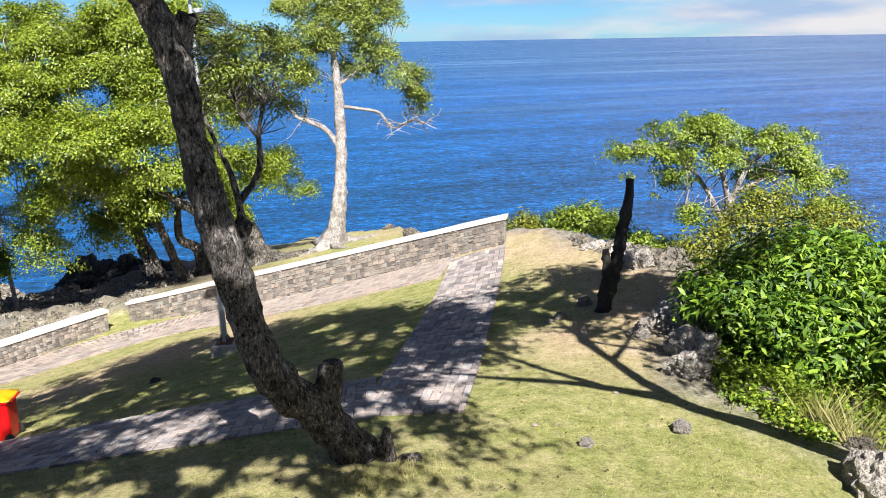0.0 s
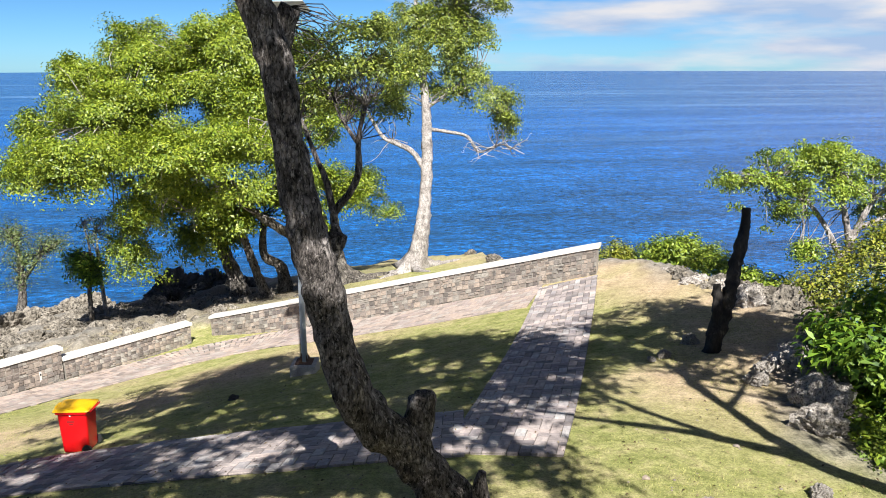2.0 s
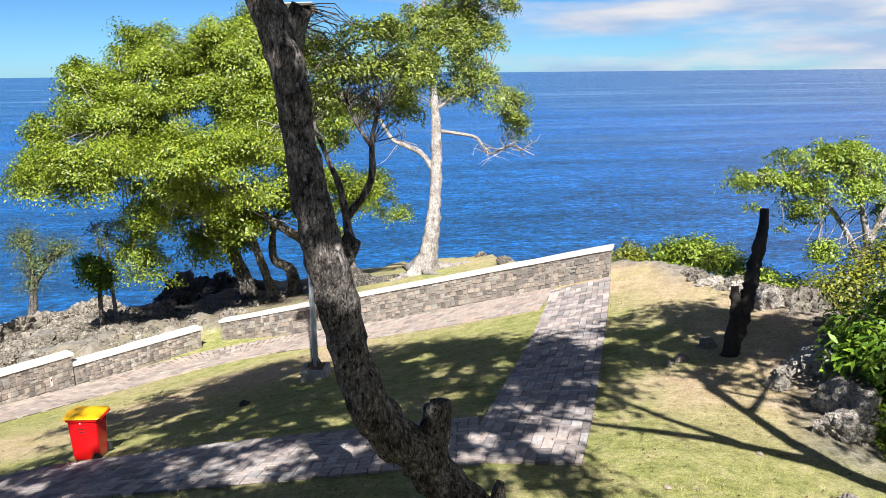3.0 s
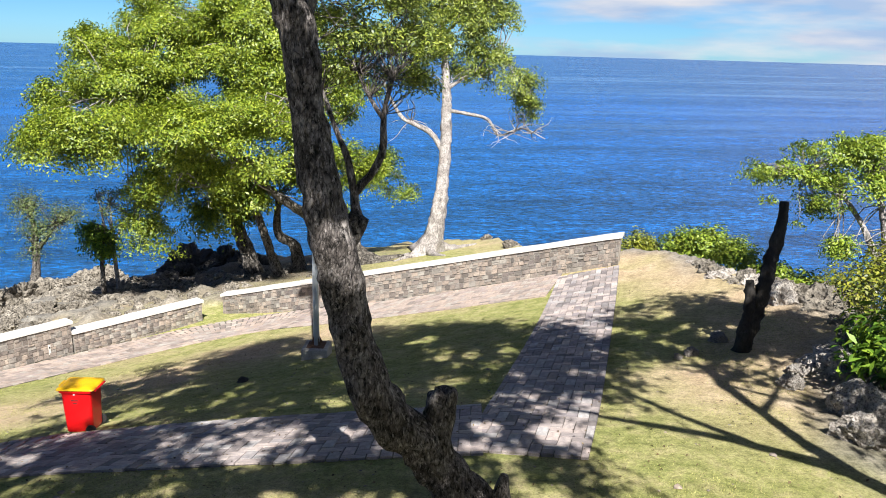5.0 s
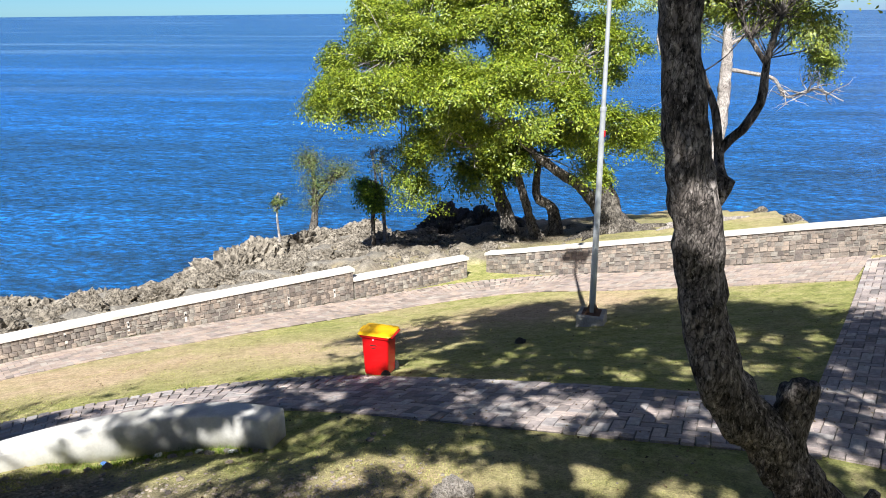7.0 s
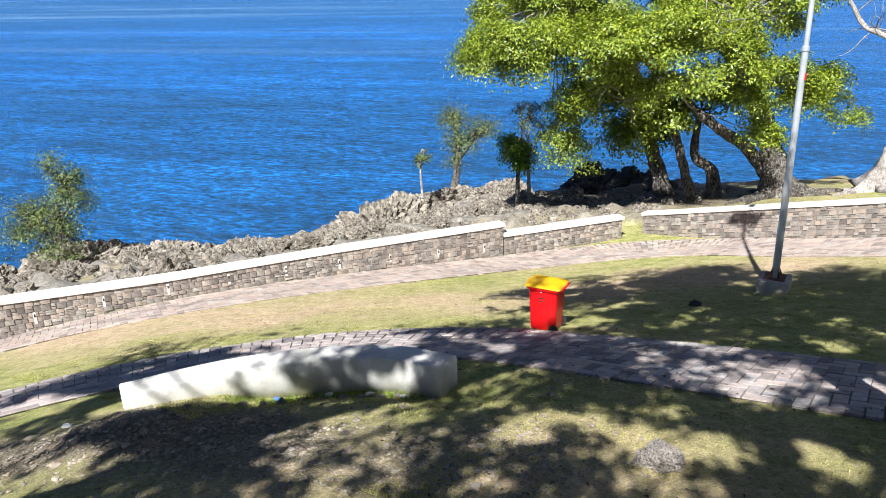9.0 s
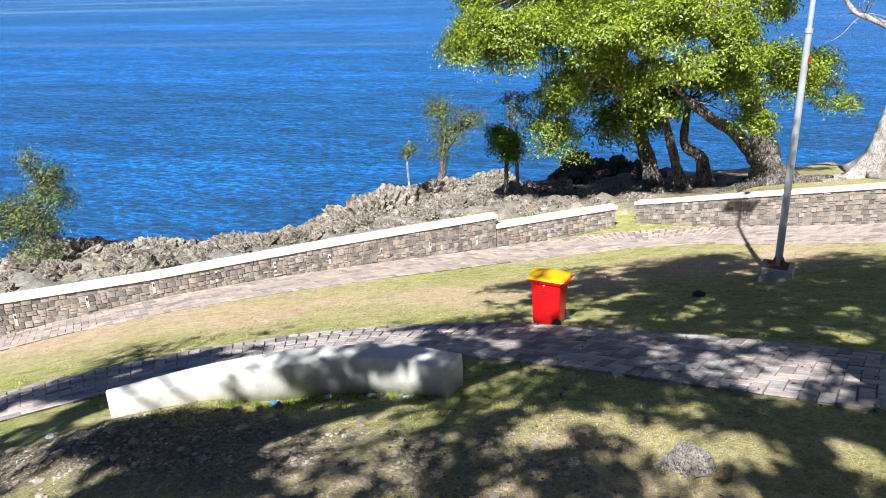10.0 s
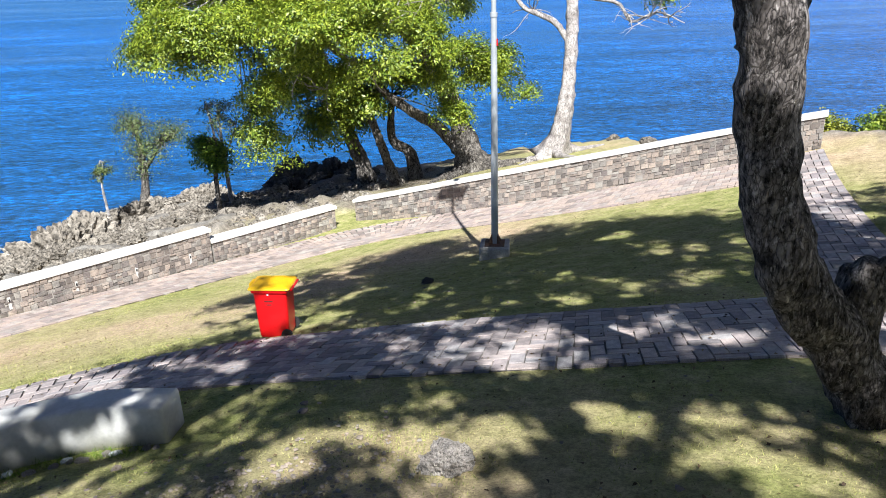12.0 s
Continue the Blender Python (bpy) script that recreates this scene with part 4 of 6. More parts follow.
# ---- trees ----
def build_tree(name, label, base, limbs, blobs, bark, leaf, seed, density, per, clump, length, width, share=0.5, twig=0.05, flare=0.6, roots=0, twig_bark=None, category="tree", hollow=0.55, flatness=0.55, prune=None, lump=0.0):
    """A tree: tapered trunk, limbs given as rows of (x, y, z, radius), twigs to the tufts, leaves in tufts."""
    rng = np.random.default_rng(seed)
    tree = thing(name, *base, label, category)
    for k, limb in enumerate(limbs):
        big = limb[0][3] > 0.12
        v, f = tube(limb, 16 if big else 8, 0.12 if limb[0][3] < 0.4 else 0.25, 0.14, seed + k, flare if k == 0 else 0.0)
        under(tree, "trunk" if k == 0 else "limb", mesh("limb", v, f, bark))
    for k in range(roots):
        a = 2 * math.pi * k / roots + rng.uniform(-0.4, 0.4)
        r, ln = limbs[0][0][3], rng.uniform(1.0, 2.2)
        row = []
        for q, rad in ((0.3, 0.5), (1.0, 0.32), (1.6, 0.2), (2.4, 0.08)):
            x, y = base[0] + math.cos(a + 0.15 * q) * r * q * ln, base[1] + math.sin(a + 0.15 * q) * r * q * ln
            row.append((x, y, height(x, y) + r * rad * (1.2 if q < 0.5 else 0.3), r * rad))
        under(tree, "root", mesh("root", *tube(row, 8, 0.15, 0.15, seed + 50 + k), bark))
    if blobs:
        (v, f), tips = crown(rng, blobs, density, per, clump, length, width, flatness, hollow, lump)
        if prune:
            v = v.reshape(-1, 4, 3)[prune(v)].reshape(-1, 3)
            f = f[:len(v) // 4]
        tagged(under(tree, "crown", mesh("crown", v, f, leaf)), kind="stuff")
        ends = np.array([p[:3] for limb in limbs for p in limb[len(limb) // 2:]])
        tw = twigs(rng, tips, ends, share, twig)
        if tw:
            tagged(under(tree, "branchwork", mesh("branchwork", *join(tw), twig_bark or bark)), kind="stuff")
    return tree


def ground_tree(x, y):
    return (x, y, height(x, y))


# the leaning trunk by the path
LEAN = [(-1.74, 11.42, -5.05, 0.38), (-1.92, 11.35, -4.70, 0.29), (-2.24, 11.22, -4.17, 0.265), (-2.56, 11.04, -3.65, 0.265), (-2.90, 10.80, -3.18, 0.275), (-3.14, 10.65, -2.64, 0.26), (-3.30, 10.62, -2.14, 0.25), (-3.39, 10.60, -1.64, 0.245),
        (-3.44, 10.44, -1.02, 0.245), (-3.55, 10.36, -0.42, 0.235), (-3.65, 10.35, 0.12, 0.215), (-3.72, 10.35, 0.71, 0.195), (-3.78, 10.35, 1.23, 0.195), (-3.88, 10.35, 1.73, 0.20), (-4.1, 10.3, 2.3, 0.19), (-4.5, 10.1, 3.2, 0.17), (-4.8, 9.7, 4.6, 0.15), (-4.6, 9.2, 6.2, 0.11)]
build_tree("leaning_tree", "leaning tree with dark cracked bark, cut stubs and sparse leaves", ground_tree(-1.8, 11.38),
           [LEAN,
            [(-2.26, 11.22, -3.25, 0.12), (-2.21, 11.22, -3.02, 0.10), (-2.19, 11.2, -2.90, 0.06)],
            [(-2.44, 11.3, -3.3, 0.12), (-2.46, 11.32, -3.12, 0.10), (-2.46, 11.32, -3.03, 0.06)],
            [(-2.30, 11.15, -4.1, 0.21), (-2.38, 11.18, -3.6, 0.215), (-2.36, 11.22, -3.28, 0.20), (-2.32, 11.24, -3.06, 0.17), (-2.29, 11.24, -2.94, 0.13)],
            [(-1.50, 11.2, -4.9, 0.18), (-1.44, 11.15, -4.5, 0.13), (-1.48, 11.1, -4.2, 0.10), (-1.44, 11.1, -3.95, 0.05)],
            [(-1.40, 11.2, -4.9, 0.22), (-1.15, 11.15, -4.6, 0.17), (-0.98, 11.1, -4.42, 0.08)],
            [(-1.3, 11.0, -4.85, 0.16), (-1.0, 10.85, -4.68, 0.11), (-0.75, 10.75, -4.66, 0.05)],
            [(-3.95, 10.65, 1.6, 0.16), (-3.80, 10.6, 1.95, 0.15), (-3.71, 10.6, 2.12, 0.12)],
            [(-3.55, 10.7, -1.1, 0.17), (-3.38, 10.75, -0.82, 0.15), (-3.28, 10.78, -0.62, 0.11)],
            [(-3.30, 10.85, -0.72, 0.07), (-3.38, 10.9, -0.41, 0.055), (-3.18, 10.9, -0.16, 0.05), (-3.04, 10.9, 0.11, 0.045), (-3.02, 10.9, 0.55, 0.035), (-2.95, 11.0, 0.95, 0.022)],
            [(-3.38, 10.9, -0.41, 0.05), (-3.46, 10.9, 0.01, 0.04), (-3.64, 10.95, 0.39, 0.03), (-3.81, 11.0, 0.8, 0.018)],
            [(-3.02, 10.9, 0.49, 0.03), (-3.21, 10.95, 0.73, 0.022), (-3.4, 11.1, 1.0, 0.014)],
            [(-4.6, 10.4, 3.2, 0.12), (-3.6, 9.6, 5.0, 0.09), (-2.2, 8.8, 6.8, 0.06)],
            [(-4.9, 9.9, 4.6, 0.10), (-6.4, 9.4, 6.0, 0.07), (-7.6, 8.8, 7.0, 0.04)]],
           [(-3.56, 11.3, 1.35, 0.36, 0.2), (-2.96, 11.3, 1.45, 0.42, 0.2), (-2.55, 11.3, 1.27, 0.28, 0.16), (-3.27, 11.3, 0.98, 0.34, 0.16), (-2.85, 11.3, 0.92, 0.28, 0.14), (-3.7, 11.3, 1.62, 0.3, 0.2), (-3.1, 11.3, 1.82, 0.4, 0.2), (-3.77, 11.3, 1.07, 0.3, 0.18)],
           BARK, LEAF_TALL, 11, 24.0, 64, 0.13, 0.055, 0.022, 0.7, 0.008, 0.5)

# the broad tree on the headland beyond the wall
headland_tree = build_tree("headland_tree", "broad spreading tree with several trunks and bright green crown", ground_tree(-16.6, 46.8),
           [[(-16.5, 46.8, -13.0, 0.95), (-16.9, 46.9, -11.6, 0.75), (-17.56, 47.2, -9.89, 0.62), (-18.5, 47.4, -7.74, 0.55), (-19.7, 47.4, -5.6, 0.42), (-21.0, 47.0, -4.0, 0.32), (-22.5, 46.5, -1.0, 0.2), (-23.0, 46.5, 1.5, 0.12)],
            [(-17.2, 47.1, -11.8, 0.42), (-18.7, 46.8, -9.96, 0.36), (-20.2, 46.1, -8.8, 0.30), (-21.5, 45.4, -7.7, 0.25), (-23.0, 44.9, -6.1, 0.2), (-26.0, 43.0, -3.5, 0.13), (-29.0, 41.5, -2.5, 0.08)],
            [(-18.5, 47.4, -7.7, 0.3), (-18.8, 46.5, -5.5, 0.2), (-19.3, 45.8, -2.5, 0.12)]],
           [(-29.2, 42.6, -1.7, 4.4, 2.8), (-24.9, 46.2, -0.6, 5.0, 3.4), (-19.6, 46.4, -1.5, 3.6, 3.6), (-27.8, 48.4, 1.8, 5.2, 3.0), (-30.6, 46.2, 0.4, 3.8, 2.4), (-22.8, 48.7, 2.2, 5.2, 3.2), (-30.6, 38.0, -4.3, 2.0, 1.8), (-27.8, 37.9, -3.9, 2.7, 1.7), (-23.6, 38.6, -4.2, 2.2, 1.4), (-18.9, 39.8, -4.0, 2.3, 1.4), (-25.4, 38.0, -6.0, 1.0, 0.7), (-21.0, 38.8, -5.9, 1.1, 0.6), (-17.4, 43.2, -8.0, 1.0, 0.9), (-15.4, 50.0, -6.2, 1.4, 1.5), (-14.6, 50.6, -8.0, 0.8, 0.7), (-16.6, 44.2, -6.4, 1.9, 2.0), (-30.0, 44.0, -1.4, 3.0, 2.4), (-27.0, 40.8, -9.0, 1.3, 1.0), (-26.6, 40.6, -7.2, 1.2, 1.1), (-27.4, 37.0, -3.0, 2.5, 0.9), (-22.6, 37.2, -2.9, 2.5, 0.9), (-19.2, 38.6, -2.6, 2.2, 0.9), (-24.0, 43.6, -2.9, 3.2, 1.3), (-20.0, 43.9, -3.0, 2.4, 1.3)],
           BARK_GREY, LEAF_BIG, 21, 1.0, 215, 0.46, 0.19, 0.08, 0.42, 0.05, 0.9, 7, twig_bark=BARK_PALE, hollow=0.5, flatness=0.6, lump=0.85)
for k, (rows, blobs) in enumerate([
    ([(-23.6, 46.9, -14.3, 0.55), (-24.3, 47.0, -12.2, 0.45), (-25.1, 47.2, -10.5, 0.40), (-25.9, 47.4, -8.7, 0.33), (-26.6, 47.8, -6.7, 0.26), (-27.6, 47.5, -3.0, 0.15)], [(-25.2, 45.6, -9.6, 1.9, 1.4), (-26.5, 46.0, -7.5, 2.4, 1.6), (-23.5, 45.5, -8.3, 1.8, 1.2)]),
    ([(-21.0, 45.2, -13.5, 0.34), (-21.8, 45.35, -11.4, 0.28), (-22.5, 45.6, -9.8, 0.24), (-23.3, 45.9, -7.9, 0.2), (-24.0, 46.3, -5.7, 0.16)], [(-22.6, 45.0, -6.5, 1.8, 1.0)]),
    ([(-20.5, 47.0, -13.8, 0.45), (-20.96, 47.4, -11.8, 0.36), (-21.9, 47.0, -10.9, 0.28), (-22.2, 47.4, -9.8, 0.22), (-22.3, 48.1, -8.2, 0.18)], [(-21.0, 48.0, -7.0, 1.6, 1.0)])]):
    build_tree("shore_tree", "dark slender tree trunk in the shade of the broad tree", ground_tree(rows[0][0], rows[0][1]), [rows], blobs, BARK_GREY, LEAF_BIG, 31 + k, 1.4, 120, 0.5, 0.25, 0.11, 0.3, 0.05, 0.5)

# the pale tall tree
pale_tree = build_tree("pale_tree", "tall tree with smooth pale trunk and open light crown", ground_tree(-11.9, 48.4),
           [[(-12.1, 48.3, -11.9, 0.75), (-11.75, 48.3, -10.6, 0.52), (-11.37, 48.53, -8.19, 0.42), (-11.3, 49.27, -5.3, 0.36), (-11.4, 49.8, -3.2, 0.34), (-11.57, 50.3, -1.0, 0.28), (-11.9, 50.9, 1.5, 0.2), (-12.4, 51.5, 4.4, 0.14), (-12.7, 52.1, 6.9, 0.08)],
            [(-11.45, 49.3, -5.0, 0.20), (-12.3, 49.4, -3.96, 0.17), (-13.3, 49.4, -3.46, 0.16), (-14.1, 49.3, -3.1, 0.13), (-14.7, 49.4, -2.4, 0.11), (-15.5, 49.6, -0.8, 0.07), (-15.2, 50.3, 1.0, 0.04)],
            [(-11.4, 49.9, -2.5, 0.13), (-10.1, 50.1, -2.7, 0.11), (-8.8, 50.3, -3.0, 0.10), (-8.0, 50.2, -3.96, 0.08), (-6.6, 50.6, -3.5, 0.06), (-5.1, 50.7, -4.1, 0.03)],
            [(-11.5, 50.2, -1.2, 0.13), (-9.8, 50.8, 0.0, 0.09), (-8.4, 51.2, 1.0, 0.06), (-6.4, 51.0, -1.6, 0.03)],
            [(-11.8, 50.8, 1.2, 0.13), (-13.0, 50.9, 2.4, 0.09), (-14.2, 50.9, 3.8, 0.05)],
            [(-12.0, 51.0, 2.0, 0.12), (-10.9, 51.5, 3.5, 0.08), (-10.0, 51.9, 5.2, 0.04)]],
           [(-14.2, 50.9, 3.3, 2.4, 1.6), (-10.2, 51.9, 4.4, 2.4, 2.0), (-11.9, 50.7, 1.2, 1.9, 1.4), (-6.3, 51.0, -1.9, 1.6, 0.7), (-8.6, 51.3, 0.9, 1.5, 1.5), (-11.4, 52.4, 6.9, 3.0, 1.7), (-15.2, 50.3, 1.5, 1.5, 1.2), (-13.4, 50.1, -0.6, 1.3, 0.8), (-7.4, 51.0, -0.6, 1.6, 0.8), (-12.3, 51.5, 4.0, 2.2, 1.6), (-9.4, 51.0, 2.6, 1.6, 1.2), (-9.0, 51.8, 3.6, 2.0, 1.8), (-8.6, 51.6, 6.0, 1.6, 1.6), (-10.6, 51.4, 0.2, 1.4, 1.0)],
           BARK_PALE, LEAF_TALL, 41, 1.6, 110, 0.38, 0.17, 0.075, 0.5, 0.04, 0.8, 5, lump=0.6)

# the umbrella tree at the cliff
build_tree("umbrella_tree", "flat-topped green tree with forked pale limbs above the shrubs", ground_tree(7.3, 26.6),
           [[(7.2, 26.5, -9.0, 0.22), (7.35, 26.7, -6.0, 0.18), (7.55, 27.1, -4.7, 0.14), (7.9, 27.4, -3.6, 0.10), (8.4, 27.6, -2.6, 0.07), (9.2, 27.9, -2.0, 0.06)],
            [(7.55, 27.1, -4.7, 0.10), (7.0, 27.3, -3.6, 0.08), (6.3, 27.5, -2.7, 0.06), (5.2, 27.5, -2.1, 0.04)],
            [(7.75, 27.2, -4.2, 0.12), (7.5, 27.5, -3.0, 0.09), (7.2, 27.8, -1.9, 0.05)],
            [(7.9, 27.4, -3.6, 0.10), (9.0, 27.6, -3.1, 0.07), (10.4, 27.9, -2.8, 0.04)]],
           [(4.6, 27.5, -2.1, 1.0, 0.42), (5.9, 27.9, -1.45, 1.3, 0.42), (7.3, 28.0, -1.35, 1.15, 0.42), (8.7, 28.0, -2.0, 1.3, 0.42), (10.2, 28.0, -2.4, 1.0, 0.42), (9.8, 28.2, -1.7, 0.8, 0.32), (6.9, 27.7, -2.3, 1.6, 0.35), (9.5, 27.8, -3.0, 1.4, 0.35), (10.8, 27.9, -3.1, 0.8, 0.42), (5.6, 27.4, -3.0, 0.7, 0.4), (11.2, 27.6, -4.0, 0.7, 0.5), (6.4, 26.8, -4.2, 0.6, 0.4)],
           BARK_PALE, LEAF_UMBRELLA, 51, 8.5, 52, 0.20, 0.11, 0.045, 0.6, 0.022, 0.3, flatness=0.4, lump=0.30)



def bare_twigs(tree, spots, reach, radius, bark, seed, count=7):
    """Tangles of bare crooked twigs springing from spots on a tree's limbs."""
    rng = np.random.default_rng(seed)
    rows = []
    for x, y, z in spots:
        for _ in range(count):
            way = rng.normal(0, 1, 3) * np.array([1, 0.6, 0.7]) + np.array([0, -0.3, 0.1])
            way *= reach * rng.uniform(0.5, 1.1) / np.linalg.norm(way)
            p = np.array([x, y, z])
            row = [(*p, radius)]
            for k in (0.75, 0.5, 0.25):
                p = p + way / 3 + rng.normal(0, reach * 0.09, 3)
                row.append((*p, radius * k))
                side = p + (way[[1, 0, 2]] * rng.choice([-1, 1]) * 0.3 + way * 0.2) * rng.uniform(0.4, 1.0)
                rows.append(tube([(*p, radius * k * 0.8), (*((p + side) / 2 + rng.normal(0, reach * 0.04, 3)), radius * k * 0.6), (*side, radius * 0.12)], 5, reach / 8, 0.1, int(rng.integers(1e6))))
            rows.append(tube(row, 6, reach / 8, 0.1, int(rng.integers(1e6))))
    tagged(under(tree, "bare_twigwork", mesh("bare_twigwork", *join(rows), bark), "bleached bare twigs"), kind="stuff")


bare_twigs(headland_tree, [(-25.6, 38.6, -4.8), (-23.6, 39.0, -5.6), (-21.4, 39.2, -4.4), (-19.8, 40.0, -5.4), (-22.4, 39.6, -6.4), (-18.4, 41.0, -4.6)], 1.5, 0.045, BARK_PALE, 141, 5)
bare_twigs(pale_tree, [(-8.2, 50.2, -3.6), (-7.0, 50.5, -3.7), (-9.0, 51.0, 0.2), (-13.6, 49.4, -3.2), (-6.0, 50.7, -3.8)], 1.6, 0.04, BARK_PALE, 142, 6)

# dead burnt trunk
stump = thing("dead_trunk", 2.8, 19.8, height(2.8, 19.8), "charred black dead tree trunk standing on the lawn edge", "tree trunk")
under(stump, "trunk", mesh("trunk", *tube([(2.72, 19.8, -5.3, 0.20), (2.78, 19.83, -4.95, 0.17), (2.86, 19.92, -4.7, 0.18), (3.0, 20.08, -4.18, 0.175), (3.12, 20.27, -3.54, 0.165), (3.24, 20.45, -2.89, 0.145), (3.35, 20.61, -2.38, 0.125), (3.37, 20.73, -1.86, 0.085)], 16, 0.08, 0.25, 61, 0.15), CHARRED))
under(stump, "side_stem", mesh("side_stem", *tube([(2.70, 19.85, -5.0, 0.15), (2.80, 20.0, -4.2, 0.13), (2.74, 20.15, -3.62, 0.09)], 10, 0.08, 0.25, 62), CHARRED))


# ---- shrubs and saplings ----
def build_shrub(name, label, blobs, leaf, seed, density, per, clump, length, width, stems=7, category="shrub", bark=BARK_GREY, share=0.25, twig=0.012):
    rng = np.random.default_rng(seed)
    b = np.array(blobs)
    cx, cy = b[:, 0].mean(), b[:, 1].mean()
    lowest = (b[:, 2] - b[:, 4]).min()
    gz = min(height(cx, cy), lowest)
    shrub = thing(name, cx, cy, gz, label, category)
    (v, f), tips = crown(rng, blobs, density, per, clump, length, width, 0.8, 0.35)
    tagged(under(shrub, "foliage", mesh("foliage", v, f, leaf)), kind="stuff")
    rows = []
    for k in range(stems):
        e = b[k % len(b)]
        x, y = cx + rng.normal(0, 0.25), cy + rng.normal(0, 0.25)
        tube_row = [(x, y, gz - 0.3, twig * 3), (x + (e[0] - x) * 0.5, y + (e[1] - y) * 0.5, (gz + e[2]) / 2, twig * 2.2), (e[0], e[1], e[2] + e[4] * 0.5, twig)]
        rows.append(tube(tube_row, 6, 0.3, 0.15, seed + k))
    rows += twigs(rng, tips, b[:, :3], share, twig)
    tagged(under(shrub, "stems", mesh("stems", *join(rows), bark)), kind="stuff")
    return shrub


build_shrub("large_shrub", "dense bright green shrub with long leaves below the lawn edge", [(5.3, 17.1, -4.1, 1.1, 1.0), (6.9, 18.0, -3.6, 1.5, 1.0), (7.9, 16.8, -4.2, 1.4, 1.4), (6.3, 16.2, -4.3, 1.1, 0.8), (8.2, 19.1, -3.6, 1.3, 0.7), (6.9, 16.6, -5.2, 1.3, 1.0), (9.0, 15.4, -4.6, 1.4, 1.4), (5.7, 16.6, -5.2, 1.0, 0.8), (8.2, 16.6, -5.6, 1.5, 1.2), (6.5, 17.6, -5.4, 1.4, 1.2)], LEAF_SHRUB, 71, 3.0, 60, 0.30, 0.25, 0.075, 14, share=0.6, twig=0.016)
build_shrub("yellow_shrub", "yellowish green twiggy shrub on the cliff edge", [(6.2, 23.8, -4.7, 1.0, 1.1), (7.6, 24.3, -4.0, 1.3, 0.8), (9.2, 25.3, -4.0, 1.2, 0.8), (10.6, 25.4, -4.2, 1.2, 0.8), (6.9, 21.9, -4.7, 1.1, 0.8), (8.3, 22.6, -4.7, 1.5, 1.0), (5.9, 25.4, -5.4, 0.8, 0.8), (8.2, 25.4, -3.5, 1.0, 0.8)], LEAF_YELLOW, 72, 6.0, 26, 0.22, 0.12, 0.06, 12, share=0.5, twig=0.014)
for k, bl in enumerate([[(4.45, 14.9, -4.72, 0.42, 0.3)], [(4.55, 14.2, -4.66, 0.42, 0.28)], [(4.75, 13.55, -4.62, 0.45, 0.28)], [(5.0, 12.95, -4.6, 0.42, 0.26)], [(5.3, 12.45, -4.58, 0.4, 0.26)], [(4.75, 14.75, -4.75, 0.5, 0.35)], [(5.2, 14.2, -4.75, 0.6, 0.36)], [(5.75, 13.7, -4.72, 0.65, 0.36)], [(5.5, 14.9, -4.9, 0.6, 0.42)], [(4.75, 16.2, -5.0, 0.4, 0.4)], [(7.4, 13.5, -5.3, 1.1, 0.7)], [(8.8, 14.2, -5.2, 1.3, 0.9)], [(7.0, 14.9, -5.4, 1.0, 0.7)], [(10.0, 12.6, -5.0, 1.4, 0.9)], [(8.4, 12.2, -5.3, 1.0, 0.6)]]):
    tagged(build_shrub("low_shrub", "low light green leafy plant over the rock edge", bl, LEAF_LOW, 75 + k, 26 if bl[0][3] < 0.8 else 12, 22, 0.12 if bl[0][3] < 0.8 else 0.18, 0.10, 0.055), group="low plants along the rocks")
for k, bl in enumerate([[(0.6, 35.0, -6.9, 0.9, 0.8), (1.3, 34.2, -7.0, 0.7, 0.6)], [(2.5, 33.8, -6.45, 1.0, 0.9), (3.4, 33.2, -6.2, 1.15, 0.95), (4.3, 32.4, -6.3, 1.0, 0.9)], [(4.9, 29.0, -5.9, 0.7, 0.7), (5.6, 27.5, -5.9, 0.8, 0.7)]]):
    tagged(build_shrub("coast_bush", "rounded green bush beyond the wall end", bl, LEAF_YELLOW if k == 0 else LEAF_UMBRELLA, 81 + k, 9, 34, 0.2, 0.14, 0.07), group="bushes beyond the wall")

build_tree("young_tree", "small wind-bent tree with thin crown behind the wall", ground_tree(-47.9, 18.4), [[(-47.9, 18.4, -17.6, 0.25), (-48.3, 18.7, -14.8, 0.2), (-49.0, 19.0, -12.9, 0.12), (-49.4, 19.9, -11.0, 0.06)], [(-48.3, 18.7, -14.8, 0.1), (-50.0, 18.3, -13.0, 0.06)]],
           [(-49.3, 20.3, -10.6, 1.4, 0.7), (-50.3, 18.3, -12.6, 1.8, 1.3), (-48.8, 19.1, -13.4, 1.6, 1.1), (-48.8, 18.6, -14.4, 1.6, 0.7), (-49.2, 19.7, -11.6, 1.3, 1.0), (-49.9, 19.6, -9.6, 0.8, 0.7), (-48.4, 20.2, -12.2, 1.2, 1.0), (-49.9, 17.3, -13.6, 1.3, 1.0), (-47.8, 18.9, -15.0, 1.1, 0.8)], BARK_GREY, LEAF_GREY, 91, 2.6, 30, 0.34, 0.2, 0.06, 0.9, 0.03, 0.2, hollow=0.15, flatness=1.0)
